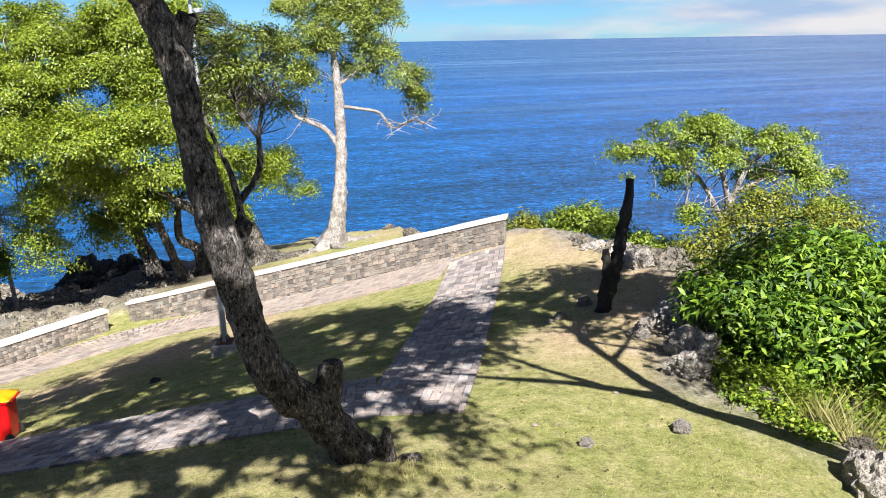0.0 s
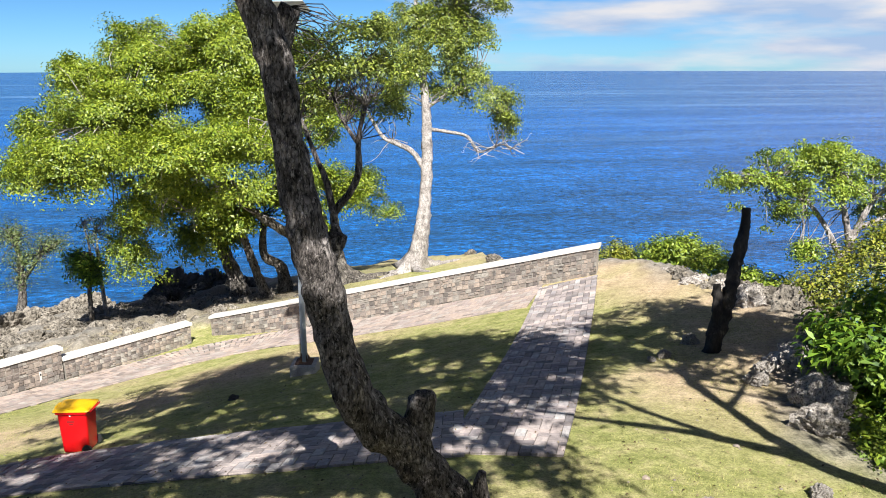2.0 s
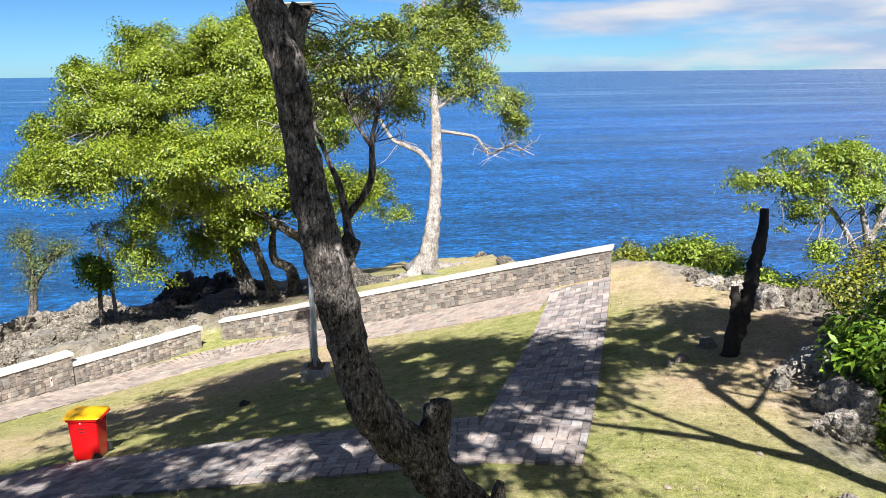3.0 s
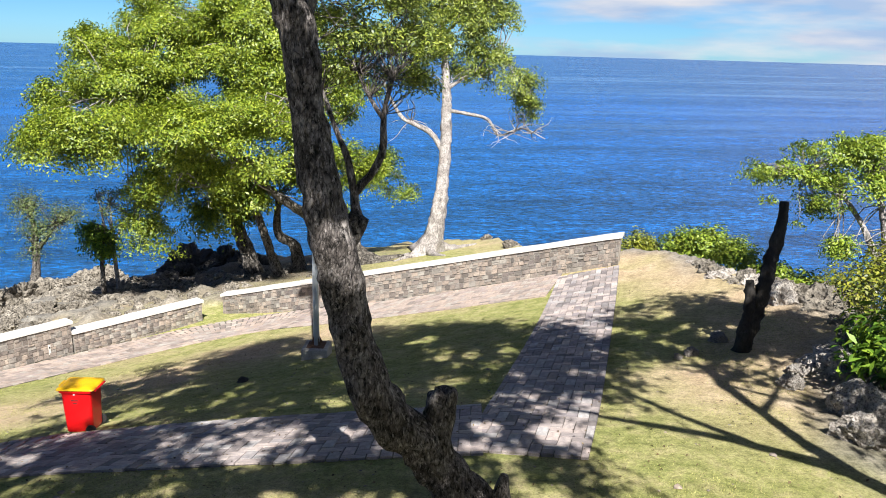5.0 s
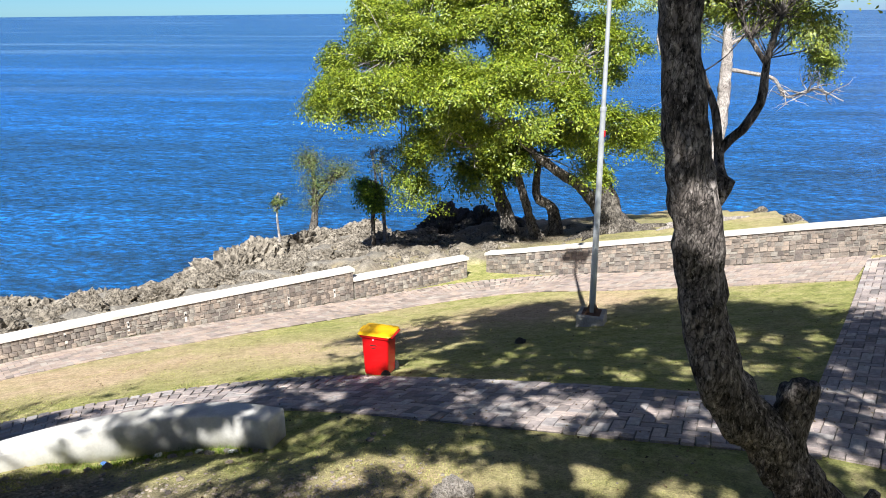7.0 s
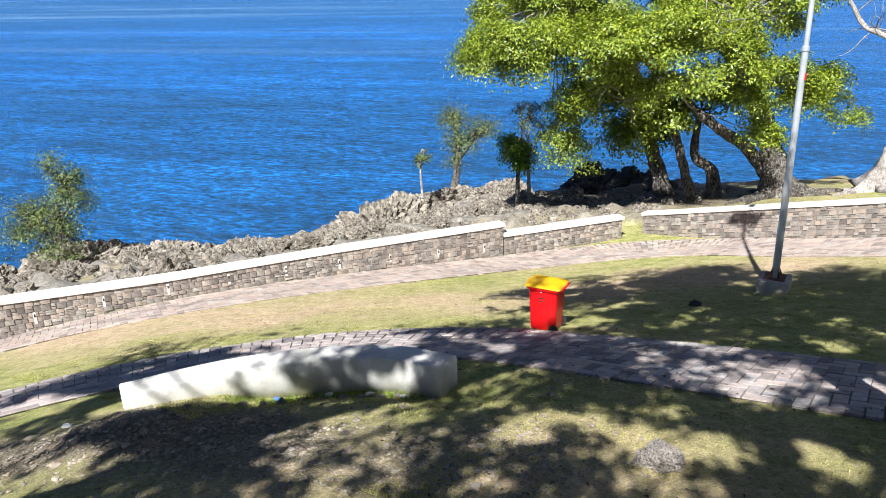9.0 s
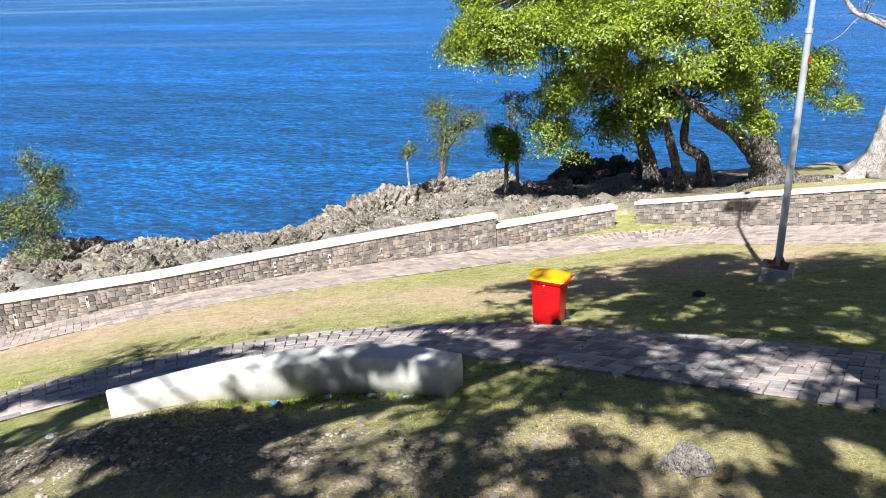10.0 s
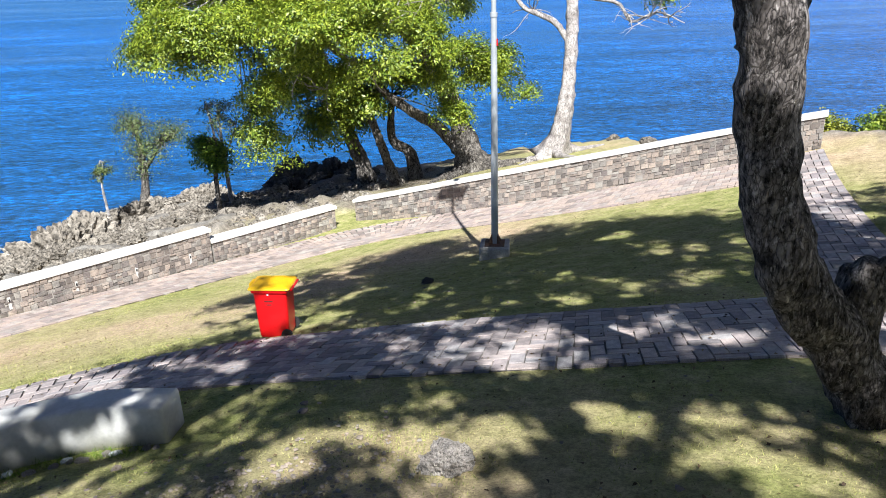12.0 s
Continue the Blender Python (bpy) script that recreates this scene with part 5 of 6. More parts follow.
build_tree("young_tree", "small wind-bent tree with thin grey-green crown on the rocks", ground_tree(-49.4, 55.4), [[(-49.4, 55.4, -19.6, 0.4), (-49.6, 56.2, -16.5, 0.28), (-50.5, 57.1, -13.2, 0.1)], [(-49.6, 56.0, -17.0, 0.2), (-48.6, 58.0, -14.6, 0.1)]],
           [(-50.8, 57.0, -13.0, 1.8, 1.5), (-48.3, 58.6, -14.1, 1.8, 1.5), (-49.6, 56.8, -15.3, 2.0, 1.8), (-49.8, 55.8, -17.0, 1.0, 1.0)], BARK_GREY, LEAF_GREY, 92, 1.9, 30, 0.45, 0.22, 0.07, 0.9, 0.045, 0.2, hollow=0.15, flatness=1.1)
build_tree("sapling", "thin sapling with dark green tuft and bare grey twigs", ground_tree(-32.7, 43.2), [[(-32.7, 43.2, -16.4, 0.2), (-33.3, 44.0, -13.2, 0.14), (-33.7, 45.0, -10.7, 0.08), (-34.4, 45.4, -8.4, 0.03)]],
           [(-33.9, 44.5, -11.6, 1.2, 0.9), (-33.1, 44.0, -12.3, 0.9, 0.7), (-34.6, 44.6, -11.0, 0.7, 0.5)], BARK_GREY, LEAF_SHRUB, 93, 2.4, 60, 0.32, 0.24, 0.11, 0.7, 0.03, 0.2, hollow=0.2, flatness=0.9)
build_tree("sapling", "bare grey twiggy sapling behind the dark green one", ground_tree(-34.0, 46.4), [[(-34.0, 46.4, -16.5, 0.16), (-34.1, 46.3, -12.5, 0.11), (-34.3, 46.6, -9.6, 0.05)], [(-34.1, 46.3, -12.5, 0.07), (-33.2, 46.9, -10.2, 0.03)], [(-34.1, 46.4, -11.6, 0.06), (-35.2, 46.6, -9.0, 0.02)]],
           [(-33.8, 45.9, -10.1, 1.0, 1.0), (-34.2, 46.4, -9.0, 1.1, 0.6)], BARK_PALE, LEAF_GREY, 94, 2.6, 14, 0.3, 0.2, 0.08, 0.9, 0.035, 0.2)
build_tree("sapling", "short grey-green sapling on the rocky ridge", ground_tree(-44.7, 46.1), [[(-44.7, 46.1, -17.4, 0.1), (-45.2, 46.5, -15.1, 0.08), (-45.4, 47.0, -13.4, 0.03)]], [(-45.2, 46.8, -14.4, 0.8, 0.9)], BARK_PALE, LEAF_GREY, 95, 2.6, 36, 0.25, 0.2, 0.08, 0.6, 0.03, 0.2)


# ---- rocks ----
ROCKS = [rock_mesh("rock", 3 + k, (1.0, 0.85, 0.9), ROCK, 5, 0.62, 0.85, 3.4) for k in range(5)]
PALES = [rock_mesh("rock", 23 + k, (1.0, 0.85, 0.9), ROCK_PALE, 4, 0.5, 0.8, 2.8) for k in range(3)]
SMALLS = [rock_mesh("rock", 3 + k, (1.0, 0.85, 0.9), ROCK, 4, 0.62, 0.85, 3.4) for k in range(5)]
DARKS = [rock_mesh("rock", 13 + k, (1.0, 0.85, 0.9), ROCK_SHADED, 5, 0.75, 0.85, 3.2) for k in range(2)]


def rock(x, y, size, z=None, dark=False, pale=False, label="jagged pitted grey limestone rock at the cliff edge", group="rocks on the ridge", tall=1.0):
    pool = DARKS if dark else PALES if pale else SMALLS if size < 1.1 else ROCKS
    me = pool[random.randrange(len(pool))]
    ob = new("rock", me)
    z = height(x, y) + 0.1 * size if z is None else z
    ob.matrix_world = pose(x, y, z, random.uniform(-20, 20), random.uniform(-20, 20), random.uniform(0, 360)) @ Matrix.Diagonal((size, size, size * tall, 1))
    return tagged(ob, label, "rock", group)


random.seed(5)
RIDGE = curve_points([(-52.5, 8, 0, 2.7), (-51.5, 13, 0, 2.6), (-50.5, 18, 0, 2.4), (-47.5, 26, 0, 1.9), (-44, 31, 0, 1.7), (-43, 35, 0, 1.4), (-44.5, 40, 0, 2.2), (-47.5, 45, 0, 2.2), (-49, 50, 0, 2.2), (-48, 56, 0, 2.6), (-45, 60, 0, 2.0)], 1.7)
for row in RIDGE:
    for side in (-0.9, 1.4):
        rock(row[0] + random.gauss(0, 1.0) + side, row[1] + random.gauss(0, 1.0), row[3] * random.uniform(0.5, 1.0), tall=random.uniform(0.75, 1.2))
for k in range(40):
    x, y = random.uniform(-46, -31), random.uniform(30, 52)
    rock(x, y, random.uniform(0.3, 1.0), label="weathered grey limestone boulder on the slope beyond the wall")
for k in range(10):
    rock(random.uniform(-44, -30), random.uniform(12, 28), random.uniform(0.4, 1.0), label="weathered grey limestone boulder on the slope beyond the wall")
crag_rng = np.random.default_rng(17)
crags = []
for k in range(4):
    me = rock_mesh("crag", 40 + k, (1.0, 0.85, 0.9), ROCK, 2, 0.9, 0.85, 2.6)
    crags.append((np.array([v.co[:] for v in me.vertices]), np.array([p.vertices[:] for p in me.polygons])))
rubble = []
for k in range(2300):
    if k % 2:
        x, y, r = crag_rng.uniform(-52, -34), crag_rng.uniform(6, 34), crag_rng.uniform(0.12, 0.55)
    else:
        x, y, r = crag_rng.uniform(-49, -30), crag_rng.uniform(30, 58), crag_rng.uniform(0.12, 0.5)
    if k % 5 == 0:
        x, y, r = crag_rng.uniform(-35, -21), crag_rng.uniform(34.5, 52), crag_rng.uniform(0.08, 0.3)
    elif noise.noise(Vector((x * 0.25, y * 0.25, 2))) + 0.08 * (-36 - x) / 4 < -0.12:
        continue
    a = crag_rng.uniform(0, 6.3)
    v, f = crags[k % 4]
    turn = np.array([[math.cos(a), -math.sin(a), 0], [math.sin(a), math.cos(a), 0], [0, 0, 1]])
    rubble.append((v @ turn.T * r * np.array([1, 1, crag_rng.uniform(0.7, 1.5)]) + np.array([x, y, height(x, y) + 0.1 * r]), f))
tagged(new("rubble", mesh("rubble", *join(rubble), ROCK, True)), "broken grey limestone crags covering the slope beyond the wall", "rocks", kind="stuff")
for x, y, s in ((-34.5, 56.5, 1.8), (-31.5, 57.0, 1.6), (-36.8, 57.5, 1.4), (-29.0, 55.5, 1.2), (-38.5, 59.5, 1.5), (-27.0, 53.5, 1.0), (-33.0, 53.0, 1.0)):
    rock(x, y, s, dark=True, label="boulder under the broad tree, its shade put into a dark rock colour", group="dark boulders")
for x, y, s in ((-6.3, 46.2, 0.5), (-9.0, 53.0, 0.4), (-40.5, 60.0, 1.2)):
    rock(x, y, s, label="pale rock at the tip of the headland")
EDGE = curve_points([(5.9, 12.2, 0, 0.2), (4.75, 14.0, 0, 0.22), (4.45, 15.2, 0, 0.28), (4.4, 17.0, 0, 0.55), (4.7, 18.6, 0, 0.6), (5.4, 20.3, 0, 0.65), (5.7, 22.2, 0, 0.6), (4.8, 24.6, 0, 0.5), (3.5, 27.0, 0, 0.4), (2.1, 29.4, 0, 0.35)], 0.62)
for row in EDGE:
    s = row[3] * random.uniform(0.8, 1.7)
    rock(row[0] + random.gauss(0, 0.12), row[1] + random.gauss(0, 0.15), s, height(row[0] - 0.6, row[1]) - 0.40 * s, pale=random.random() < 0.3, label="pitted limestone rock along the lawn's broken edge", group="rocks along the lawn edge")
for x, y, s in ((1.6, 19.5, 0.16), (1.3, 19.2, 0.1), (3.6, 18.2, 0.2), (-5.85, 9.65, 0.23), (3.85, 14.85, 0.42), (4.15, 16.0, 0.5), (3.3, 17.4, 0.22), (2.3, 20.6, 0.2), (1.6, 11.6, 0.11), (3.2, 12.3, 0.16), (5.6, 10.7, 0.5), (4.2, 23.9, 0.5)):
    rock(x, y, s, height(x, y) + s * 0.25, pale=True, label="loose pale limestone stone lying on the grass", group="stones on the lawn", tall=1.15)


# ---- trees over and behind the walker: crowns out of view, laid out by their shade ----
# wanted pools of sun (x, y, radius); unseen crowns are pruned to let them through
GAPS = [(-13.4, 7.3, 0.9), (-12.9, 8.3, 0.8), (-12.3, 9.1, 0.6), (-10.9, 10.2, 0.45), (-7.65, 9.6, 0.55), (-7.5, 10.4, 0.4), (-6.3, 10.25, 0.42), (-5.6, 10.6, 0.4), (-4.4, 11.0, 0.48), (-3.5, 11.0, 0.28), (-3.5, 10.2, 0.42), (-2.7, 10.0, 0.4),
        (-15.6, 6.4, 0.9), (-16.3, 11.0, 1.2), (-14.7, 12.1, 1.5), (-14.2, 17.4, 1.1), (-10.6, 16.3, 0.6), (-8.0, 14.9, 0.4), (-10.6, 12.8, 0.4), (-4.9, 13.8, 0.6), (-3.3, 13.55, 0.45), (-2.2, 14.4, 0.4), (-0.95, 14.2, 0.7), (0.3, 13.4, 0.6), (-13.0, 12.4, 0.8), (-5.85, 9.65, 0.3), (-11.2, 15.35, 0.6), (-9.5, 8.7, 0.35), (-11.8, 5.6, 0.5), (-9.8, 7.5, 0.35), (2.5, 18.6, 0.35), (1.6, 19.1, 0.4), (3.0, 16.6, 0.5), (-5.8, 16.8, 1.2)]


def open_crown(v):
    """Which leaves stay: the crowns are cut open wherever a sunny pool or dapple is wanted on the ground."""
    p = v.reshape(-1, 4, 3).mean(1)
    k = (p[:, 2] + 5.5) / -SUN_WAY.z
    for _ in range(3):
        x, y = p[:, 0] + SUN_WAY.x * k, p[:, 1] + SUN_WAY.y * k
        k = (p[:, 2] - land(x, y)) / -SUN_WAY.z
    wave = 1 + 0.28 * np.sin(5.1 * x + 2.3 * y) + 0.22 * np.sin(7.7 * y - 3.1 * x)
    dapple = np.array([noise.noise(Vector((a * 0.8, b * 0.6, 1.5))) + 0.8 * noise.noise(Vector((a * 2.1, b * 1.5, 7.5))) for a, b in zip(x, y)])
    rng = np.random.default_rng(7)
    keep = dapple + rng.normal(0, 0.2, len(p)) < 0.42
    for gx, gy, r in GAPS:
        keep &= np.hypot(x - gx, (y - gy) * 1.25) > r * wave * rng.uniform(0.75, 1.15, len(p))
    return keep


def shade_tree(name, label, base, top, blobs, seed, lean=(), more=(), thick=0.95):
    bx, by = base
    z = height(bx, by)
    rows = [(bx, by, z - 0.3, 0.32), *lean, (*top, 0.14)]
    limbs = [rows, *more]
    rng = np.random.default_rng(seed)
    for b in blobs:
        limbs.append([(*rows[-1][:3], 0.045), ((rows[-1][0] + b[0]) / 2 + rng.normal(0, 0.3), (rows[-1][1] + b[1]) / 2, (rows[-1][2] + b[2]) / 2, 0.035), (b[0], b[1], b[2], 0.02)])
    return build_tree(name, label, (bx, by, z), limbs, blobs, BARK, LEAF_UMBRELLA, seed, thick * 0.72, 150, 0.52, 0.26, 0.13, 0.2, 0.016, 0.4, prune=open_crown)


def over(x, y, top, r, thick=0.8):
    """A blob of crown at the height top whose shade falls on the ground about (x, y)."""
    k = (top - height(x, y)) / -SUN_WAY.z
    return (x - SUN_WAY.x * k, y - SUN_WAY.y * k, top, r, thick)


def cast(x, y, top, r):
    """A point of a limb at the height top whose shadow falls on (x, y)."""
    return (*over(x, y, top, 0)[:3], r)


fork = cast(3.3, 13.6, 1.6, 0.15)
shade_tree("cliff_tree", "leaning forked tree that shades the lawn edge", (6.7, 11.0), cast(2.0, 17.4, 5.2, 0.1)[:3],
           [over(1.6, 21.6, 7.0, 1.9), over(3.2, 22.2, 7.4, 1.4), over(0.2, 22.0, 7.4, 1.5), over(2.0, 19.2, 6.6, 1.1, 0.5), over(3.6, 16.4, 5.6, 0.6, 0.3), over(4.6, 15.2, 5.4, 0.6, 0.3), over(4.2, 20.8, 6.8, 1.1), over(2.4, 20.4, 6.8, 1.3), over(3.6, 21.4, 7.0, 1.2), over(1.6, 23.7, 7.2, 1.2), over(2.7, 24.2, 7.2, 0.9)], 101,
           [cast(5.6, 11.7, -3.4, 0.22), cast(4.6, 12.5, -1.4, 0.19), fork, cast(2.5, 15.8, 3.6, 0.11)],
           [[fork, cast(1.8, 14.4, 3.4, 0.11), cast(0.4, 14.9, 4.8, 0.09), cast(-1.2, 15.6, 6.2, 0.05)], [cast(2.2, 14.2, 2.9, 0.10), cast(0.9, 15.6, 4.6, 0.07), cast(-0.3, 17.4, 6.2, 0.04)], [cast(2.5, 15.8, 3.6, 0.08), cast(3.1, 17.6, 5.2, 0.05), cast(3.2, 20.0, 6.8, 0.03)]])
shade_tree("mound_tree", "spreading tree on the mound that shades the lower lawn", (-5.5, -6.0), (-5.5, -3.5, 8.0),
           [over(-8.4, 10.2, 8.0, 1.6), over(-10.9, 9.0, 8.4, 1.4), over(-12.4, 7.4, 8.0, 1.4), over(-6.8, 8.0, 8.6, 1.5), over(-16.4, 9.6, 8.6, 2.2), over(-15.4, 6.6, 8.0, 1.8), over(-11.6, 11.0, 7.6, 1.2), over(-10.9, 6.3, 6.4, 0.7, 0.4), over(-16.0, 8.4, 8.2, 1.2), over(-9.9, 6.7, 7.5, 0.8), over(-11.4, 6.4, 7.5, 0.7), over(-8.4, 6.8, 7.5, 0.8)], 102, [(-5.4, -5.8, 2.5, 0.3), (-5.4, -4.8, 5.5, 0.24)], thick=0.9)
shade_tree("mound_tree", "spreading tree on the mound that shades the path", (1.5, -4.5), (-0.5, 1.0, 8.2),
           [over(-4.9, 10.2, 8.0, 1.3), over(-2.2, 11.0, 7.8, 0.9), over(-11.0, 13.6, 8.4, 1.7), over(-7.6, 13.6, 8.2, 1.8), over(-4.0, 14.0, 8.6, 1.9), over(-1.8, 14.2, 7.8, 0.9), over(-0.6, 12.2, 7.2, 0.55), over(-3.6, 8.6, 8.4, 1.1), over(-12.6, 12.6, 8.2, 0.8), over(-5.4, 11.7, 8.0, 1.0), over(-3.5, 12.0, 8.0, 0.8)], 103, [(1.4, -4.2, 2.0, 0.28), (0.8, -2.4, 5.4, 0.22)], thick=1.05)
# added out of view in place of the leaning tree's own upper crown
shade_tree("lawn_shade_tree", "spreading tree beside the path that shades the lawn round the lamp", (-9.0, -4.5), (-3.0, 5.0, 8.4),
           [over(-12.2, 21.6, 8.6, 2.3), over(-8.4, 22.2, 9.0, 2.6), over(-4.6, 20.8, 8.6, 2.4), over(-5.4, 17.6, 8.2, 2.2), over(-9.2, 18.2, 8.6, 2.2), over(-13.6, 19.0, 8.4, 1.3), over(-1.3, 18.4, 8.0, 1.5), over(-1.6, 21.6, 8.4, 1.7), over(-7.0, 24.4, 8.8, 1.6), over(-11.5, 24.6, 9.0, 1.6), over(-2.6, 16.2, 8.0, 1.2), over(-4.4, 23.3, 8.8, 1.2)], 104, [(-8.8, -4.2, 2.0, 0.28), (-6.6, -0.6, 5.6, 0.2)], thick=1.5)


# ---- litter and grass ----
def build_grass(name, label, spots, material, seed, tall, kind="stuff"):
    """Blades in tufts, as one sheet of stuff."""
    rng = np.random.default_rng(seed)
    vs = []
    for x, y, r, n in spots:
        a, q = rng.uniform(0, 2 * np.pi, n), r * np.sqrt(rng.random(n))
        px, py = x + q * np.cos(a), y + q * np.sin(a)
        pz = land(px, py) - 0.02
        h = tall * rng.uniform(0.5, 1.2, n)
        lean = rng.normal(0, 0.35, (n, 2)) * h[:, None]
        w = 0.0035 + 0.001 * tall
        wx, wy = w * np.cos(a * 3), w * np.sin(a * 3)
        vs.append(np.stack([np.stack([px - wx, py - wy, pz], -1), np.stack([px + wx, py + wy, pz], -1), np.stack([px + wx * 0.6 + lean[:, 0] * 0.62, py + wy * 0.6 + lean[:, 1] * 0.62, pz + h * 0.65], -1), np.stack([px + lean[:, 0], py + lean[:, 1], pz + h], -1)], 1).reshape(-1, 3))
    v = np.vstack(vs)
    return tagged(new(name, mesh(name, v, np.arange(len(v)).reshape(-1, 4), material)), label, "grass", kind=kind)


build_grass("dry_grass", "tall straw-coloured grass among the shrubs", [(6.2, 13.0, 0.7, 1600), (6.9, 12.5, 0.7, 1500), (6.0, 13.6, 0.5, 600), (6.6, 14.0, 0.7, 900), (5.7, 20.9, 0.2, 120)], STRAW, 111, 0.95)
build_grass("trunk_grass", "dry grass round the foot of the leaning trunk", [(-1.5, 10.3, 0.5, 260), (-0.9, 10.7, 0.4, 160)], STRAW, 113, 0.18)
build_grass("weeds", "low green weeds growing along the foot of the seat", [(-10.2 - 0.25 * k, 10.15 - 0.022 * k * k, 0.2, 170) for k in range(10)], LEAF_SHRUB, 112, 0.12)
PATHS = [[(-17.6, 0.0), (-17.3, 4.5), (-16.6, 7.4), (-15.5, 9.7), (-13.9, 11.7), (-11.8, 13.0), (-9.5, 13.4), (-7.2, 13.6), (-4.8, 13.9), (-2.45, 14.35), (-1.4, 14.4)], [(-1.45, 13.15), (-1.37, 16.0), (-1.15, 29.9)]]


def off_paths(px, py):
    return (np.abs(to_line(px, py, PATHS[0])) > 1.5) & (np.abs(to_line(px, py, PATHS[1])) > 1.15)


def build_turf():
    """Short blades over the near lawn and dead leaves lying about, each as one sheet of stuff."""
    rng = np.random.default_rng(121)
    n = 240000
    px, py = rng.uniform(-20, 5.0, n), 7.2 + 17 * rng.random(n) ** 1.8
    patch = np.array([noise.noise(Vector((a * 0.7, b * 0.7, 5))) for a, b in zip(px, py)])
    keep = off_paths(px, py) & (patch + rng.normal(0, 0.25, n) > -0.12) & (to_line(px, py, WALL_LINE) < -2.8) & (to_line(px, py, CLIFF_LINE) > 0.8) & (np.abs(to_line(px, py, [(-14.0, 5.0), (-12.6, 6.1), (-10.4, 7.1), (-8.8, 8.0)])) + patch > 1.0)
    px, py = px[keep], py[keep]
    n = len(px)
    pz, h, a = land(px, py) - 0.005, rng.uniform(0.012, 0.038, n), rng.uniform(0, 6.3, n)
    lean, w = rng.normal(0, 0.5, (n, 2)) * h[:, None], 0.006
    v = np.stack([np.stack([px - w * np.cos(a), py - w * np.sin(a), pz], -1), np.stack([px + w * np.cos(a), py + w * np.sin(a), pz], -1), np.stack([px + w * 0.5 * np.cos(a) + lean[:, 0] * 0.6, py + w * 0.5 * np.sin(a) + lean[:, 1] * 0.6, pz + h * 0.7], -1), np.stack([px + lean[:, 0], py + lean[:, 1], pz + h], -1)], 1).reshape(-1, 3)
    tagged(new("turf", mesh("turf", v, np.arange(4 * n).reshape(n, 4), TURF_BLADE)), "thin short lawn grass, dry and yellowing in patches", "grass", kind="stuff")
    n = 2600
    px, py = rng.uniform(-19, 4.2, n), 7.5 + 20 * rng.random(n) ** 1.3
    pick = (to_line(px, py, CLIFF_LINE) > 0.4) & (to_line(px, py, WALL_LINE) < -0.5)
    px, py = px[pick], py[pick]
    gx, gy = rng.normal(-24, 4.5, 5200), rng.normal(45.5, 4.0, 5200)
    pick = (to_line(gx, gy, WALL_LINE) > 1.0) & (to_line(gx, gy, CLIFF_LINE) > 0.5)
    px, py = np.concatenate([px, gx[pick]]), np.concatenate([py, gy[pick]])
    c = np.stack([px, py, land(px, py) + np.where(py > 31, 0.06, np.where(off_paths(px, py), 0.025, 0.06))], -1)
    tagged(new("fallen_leaves", mesh("fallen_leaves", *leaves(rng, c, np.repeat([[0.0, 0.0, 1.6]], len(c), 0), 0.05, 0.03, 0), DEAD_LEAF)), "dead brown leaves scattered over lawn, paving and under the trees", "leaves", kind="stuff")


build_turf()


def build_pebbles():
    """Small stones and clods over the bare dirt by the seat, too small to pick apart."""
    rng = np.random.default_rng(131)
    base = rock_mesh("pebble", 4, (1.0, 0.8, 0.7), ROCK, 1, 0.6, 0.7, 2.0)
    v0 = np.array([v.co[:] for v in base.vertices])
    f0 = np.array([p.vertices[:] for p in base.polygons])
    spots = []
    for k in range(3200):
        q = rng.uniform(-13.5, -6.5)
        x, y = q + rng.normal(0, 0.4), 5.6 + (q + 13.5) * 0.48 + rng.normal(0, 0.75)
        if k % 7 == 0:
            x, y = rng.uniform(-14, 4), rng.uniform(8, 20)
        if to_line(np.array([x]), np.array([y]), PATHS[0])[0] > -1.6 and abs(to_line(np.array([x]), np.array([y]), PATHS[0])[0]) < 1.6:
            continue
        r = rng.uniform(0.010, 0.034) * (2.2 if rng.random() < 0.04 else 1)
        a = rng.uniform(0, 6.3)
        turn = np.array([[math.cos(a), -math.sin(a), 0], [math.sin(a), math.cos(a), 0], [0, 0, 1]])
        spots.append((v0 @ turn.T * r * np.array([1.0, 1.0, 0.6]) + np.array([x, y, height(x, y) + r * 0.2]), f0))
    tagged(new("pebbles", mesh("pebbles", *join(spots), PEBBLE, True)), "small pale stones and clods on the bare dirt", "pebbles", kind="stuff")


build_pebbles()
random.seed(8)
for x, y, material, label in ((-11.6, 9.55, WHITE_BIT, "crumpled white scrap by the seat"), (-12.2, 8.95, BLUE_BIT, "blue and white plastic scrap by the seat"), (-11.0, 9.9, WHITE_BIT, "crumpled white scrap by the seat"), (-10.4, 10.1, WHITE_BIT, "crumpled white scrap by the seat"), (-13.6, 6.2, WHITE_BIT, "crumpled white scrap near the path")):
    ob = new("litter", rock_mesh("litter", x, (0.07, 0.05, 0.05), material, 2, 0.6, 0.7, 2.0))
    ob.matrix_world = pose(x, y, height(x, y) + 0.03, 0, 0, random.uniform(0, 360))
    tagged(ob, label, "litter", "litter by the seat")
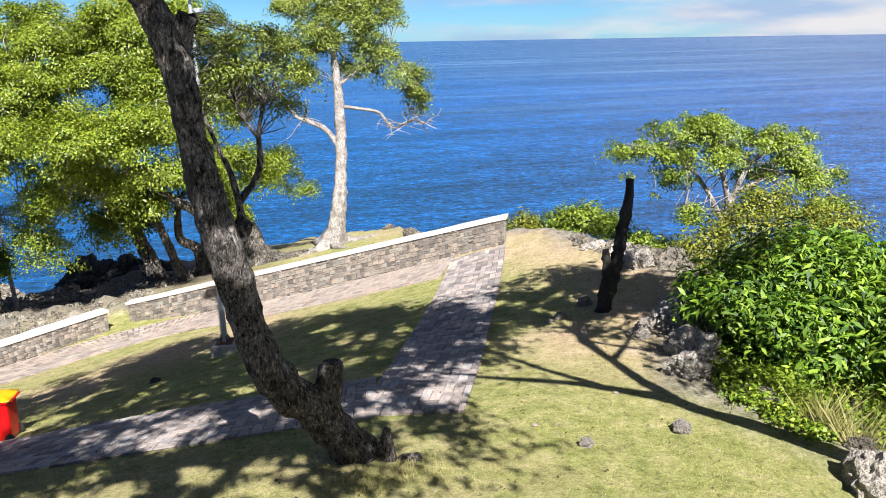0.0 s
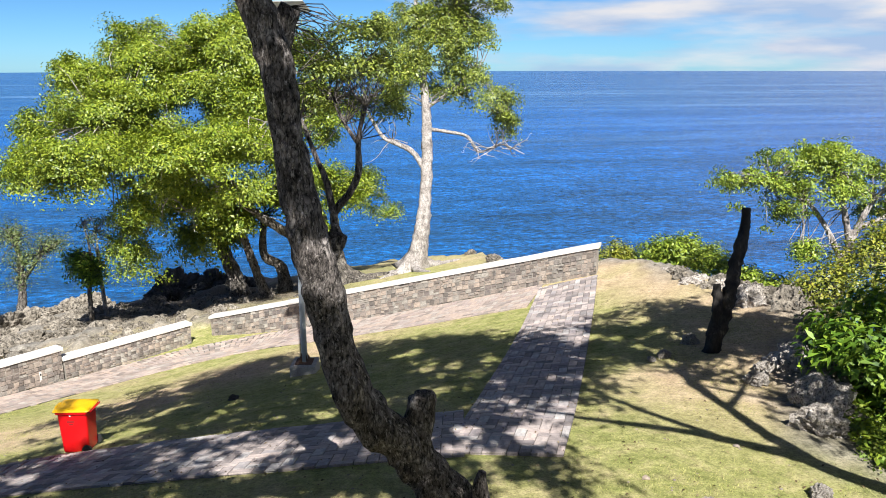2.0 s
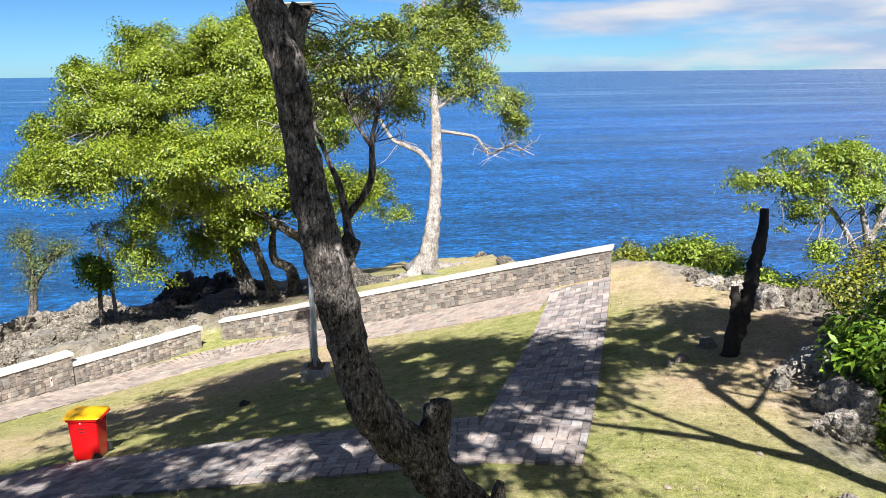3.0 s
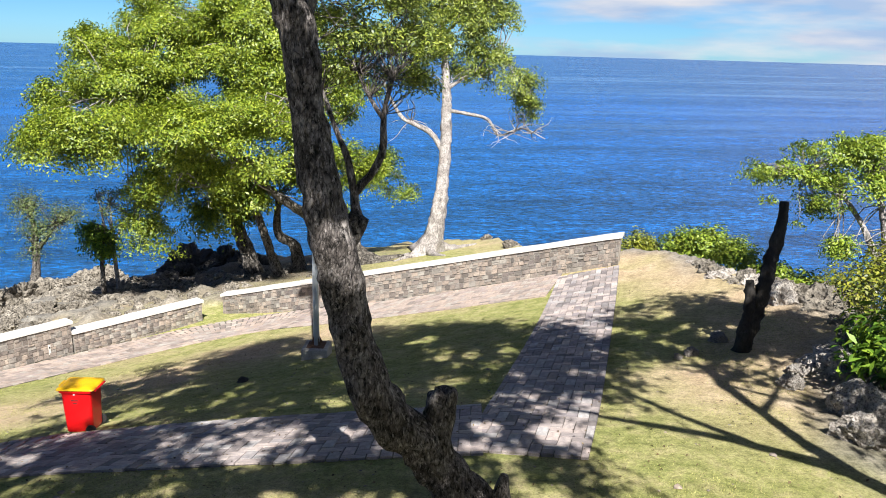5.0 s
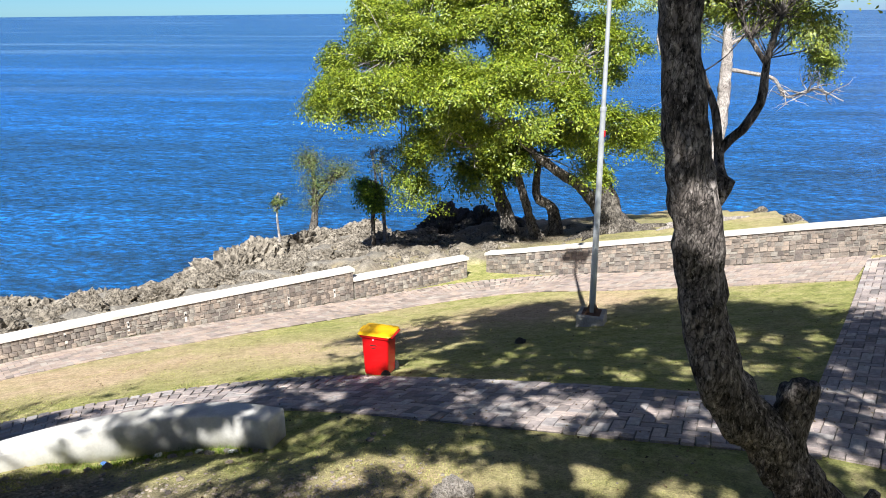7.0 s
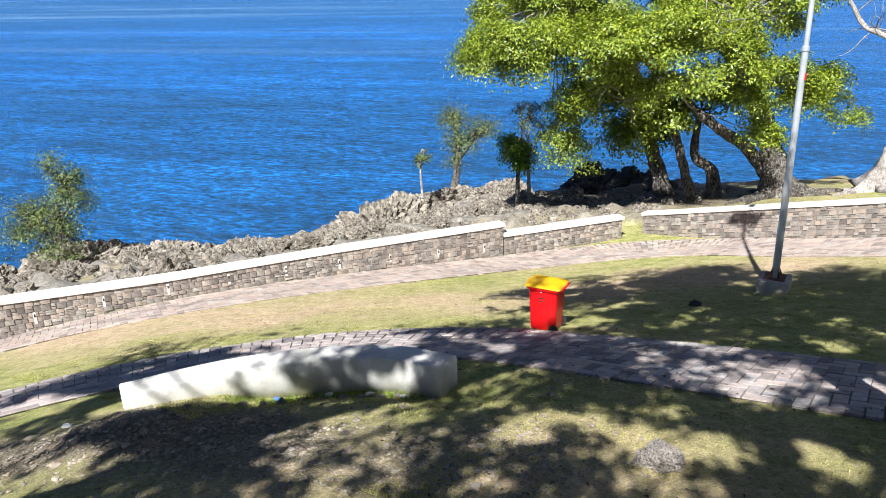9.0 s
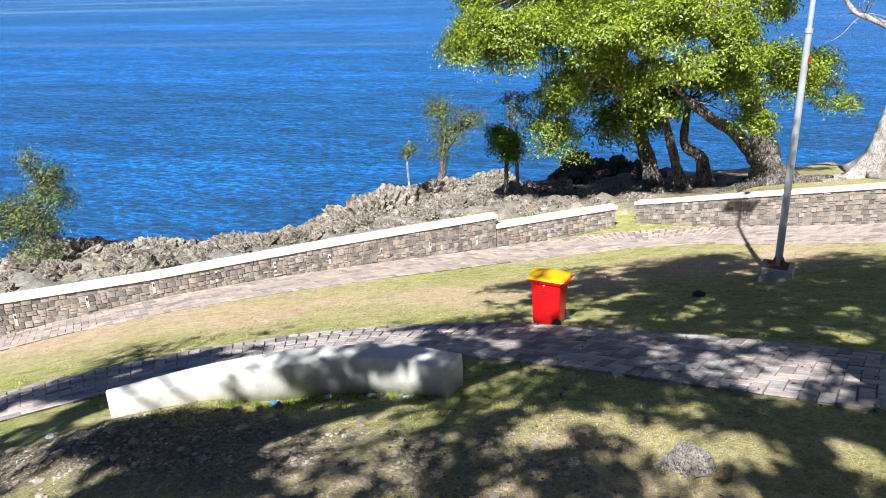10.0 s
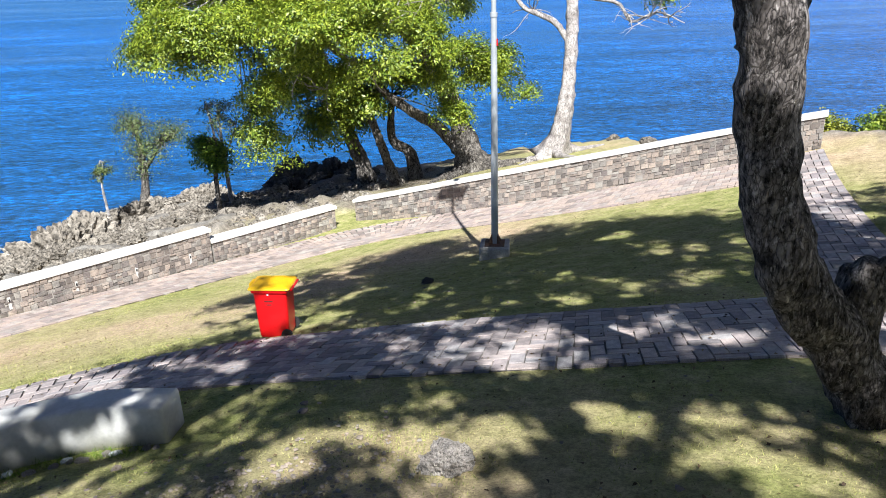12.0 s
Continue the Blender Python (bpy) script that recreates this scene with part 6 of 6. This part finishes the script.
for k in range(16):
    x = -9.9 - 0.16 * k + random.uniform(-0.06, 0.06)
    y = 10.25 - 0.012 * k * k + random.uniform(-0.12, 0.05)
    rock(x, y, random.uniform(0.035, 0.085), height(x, y) + 0.03, pale=True, label="small pale stone among the weeds at the seat's foot", group="stones at the seat", tall=0.7)
rock(-9.6, 19.2, 0.14, height(-9.6, 19.2) + 0.02, dark=True, label="dark stone lying on the shaded lawn", group="stones on the lawn", tall=0.7)

# ---- walls and paving, stone by stone ----
build_wall("wall_1", [(-17.8, 32.45, -9.98), (-0.1, 30.15, -5.12)], "low parapet of squared grey and brown stones with white coping")
build_wall("wall_2", [(-20.8, 26.25, -9.86), (-18.25, 31.4, -9.97)], "short low parapet of squared stones with white coping", seed=2)
build_wall("wall_3", [(-30.5, 0.0, -8.0), (-27.7, 9.0, -8.75), (-26.0, 13.8, -9.1), (-23.7, 19.7, -9.25), (-20.85, 26.2, -9.42)], "curved parapet of squared stones with white coping and drain slots", seed=4, drains=9)
build_path("path_1", [(-17.6, 0.0, 1.25), (-17.3, 4.5, 1.25), (-16.6, 7.4, 1.25), (-15.5, 9.7, 1.3), (-13.9, 11.7, 1.35), (-11.8, 13.0, 1.4), (-9.5, 13.4, 1.4), (-7.2, 13.6, 1.45), (-4.8, 13.9, 1.4), (-2.3, 14.37, 1.35)][::-1], "walkway of grey-brown stone pavers laid in herringbone")
build_path("path_2", [(-1.45, 13.15, 1.02), (-1.37, 16.0, 1.06), (-1.3, 20.0, 1.08), (-1.22, 25.0, 1.1), (-1.15, 29.9, 1.1)], "straight walkway of grey-brown stone pavers to the wall", seed=5)
build_path("path_3", [(-2.3, 28.9, 1.45), (-5.7, 29.3, 1.48), (-10.0, 29.85, 1.5), (-13.8, 30.25, 1.6), (-16.9, 28.9, 1.75), (-19.2, 25.6, 1.62), (-21.25, 21.3, 1.55), (-23.25, 16.4, 1.5), (-25.25, 11.4, 1.4), (-26.8, 7.4, 1.32), (-29.0, 0.4, 1.3)], "strip of pavers along the foot of the wall, coloured pinkish as if sunlit", seed=6, stone=(PAVER_SUNLIT, PAVER_SUNLIT_FAR))
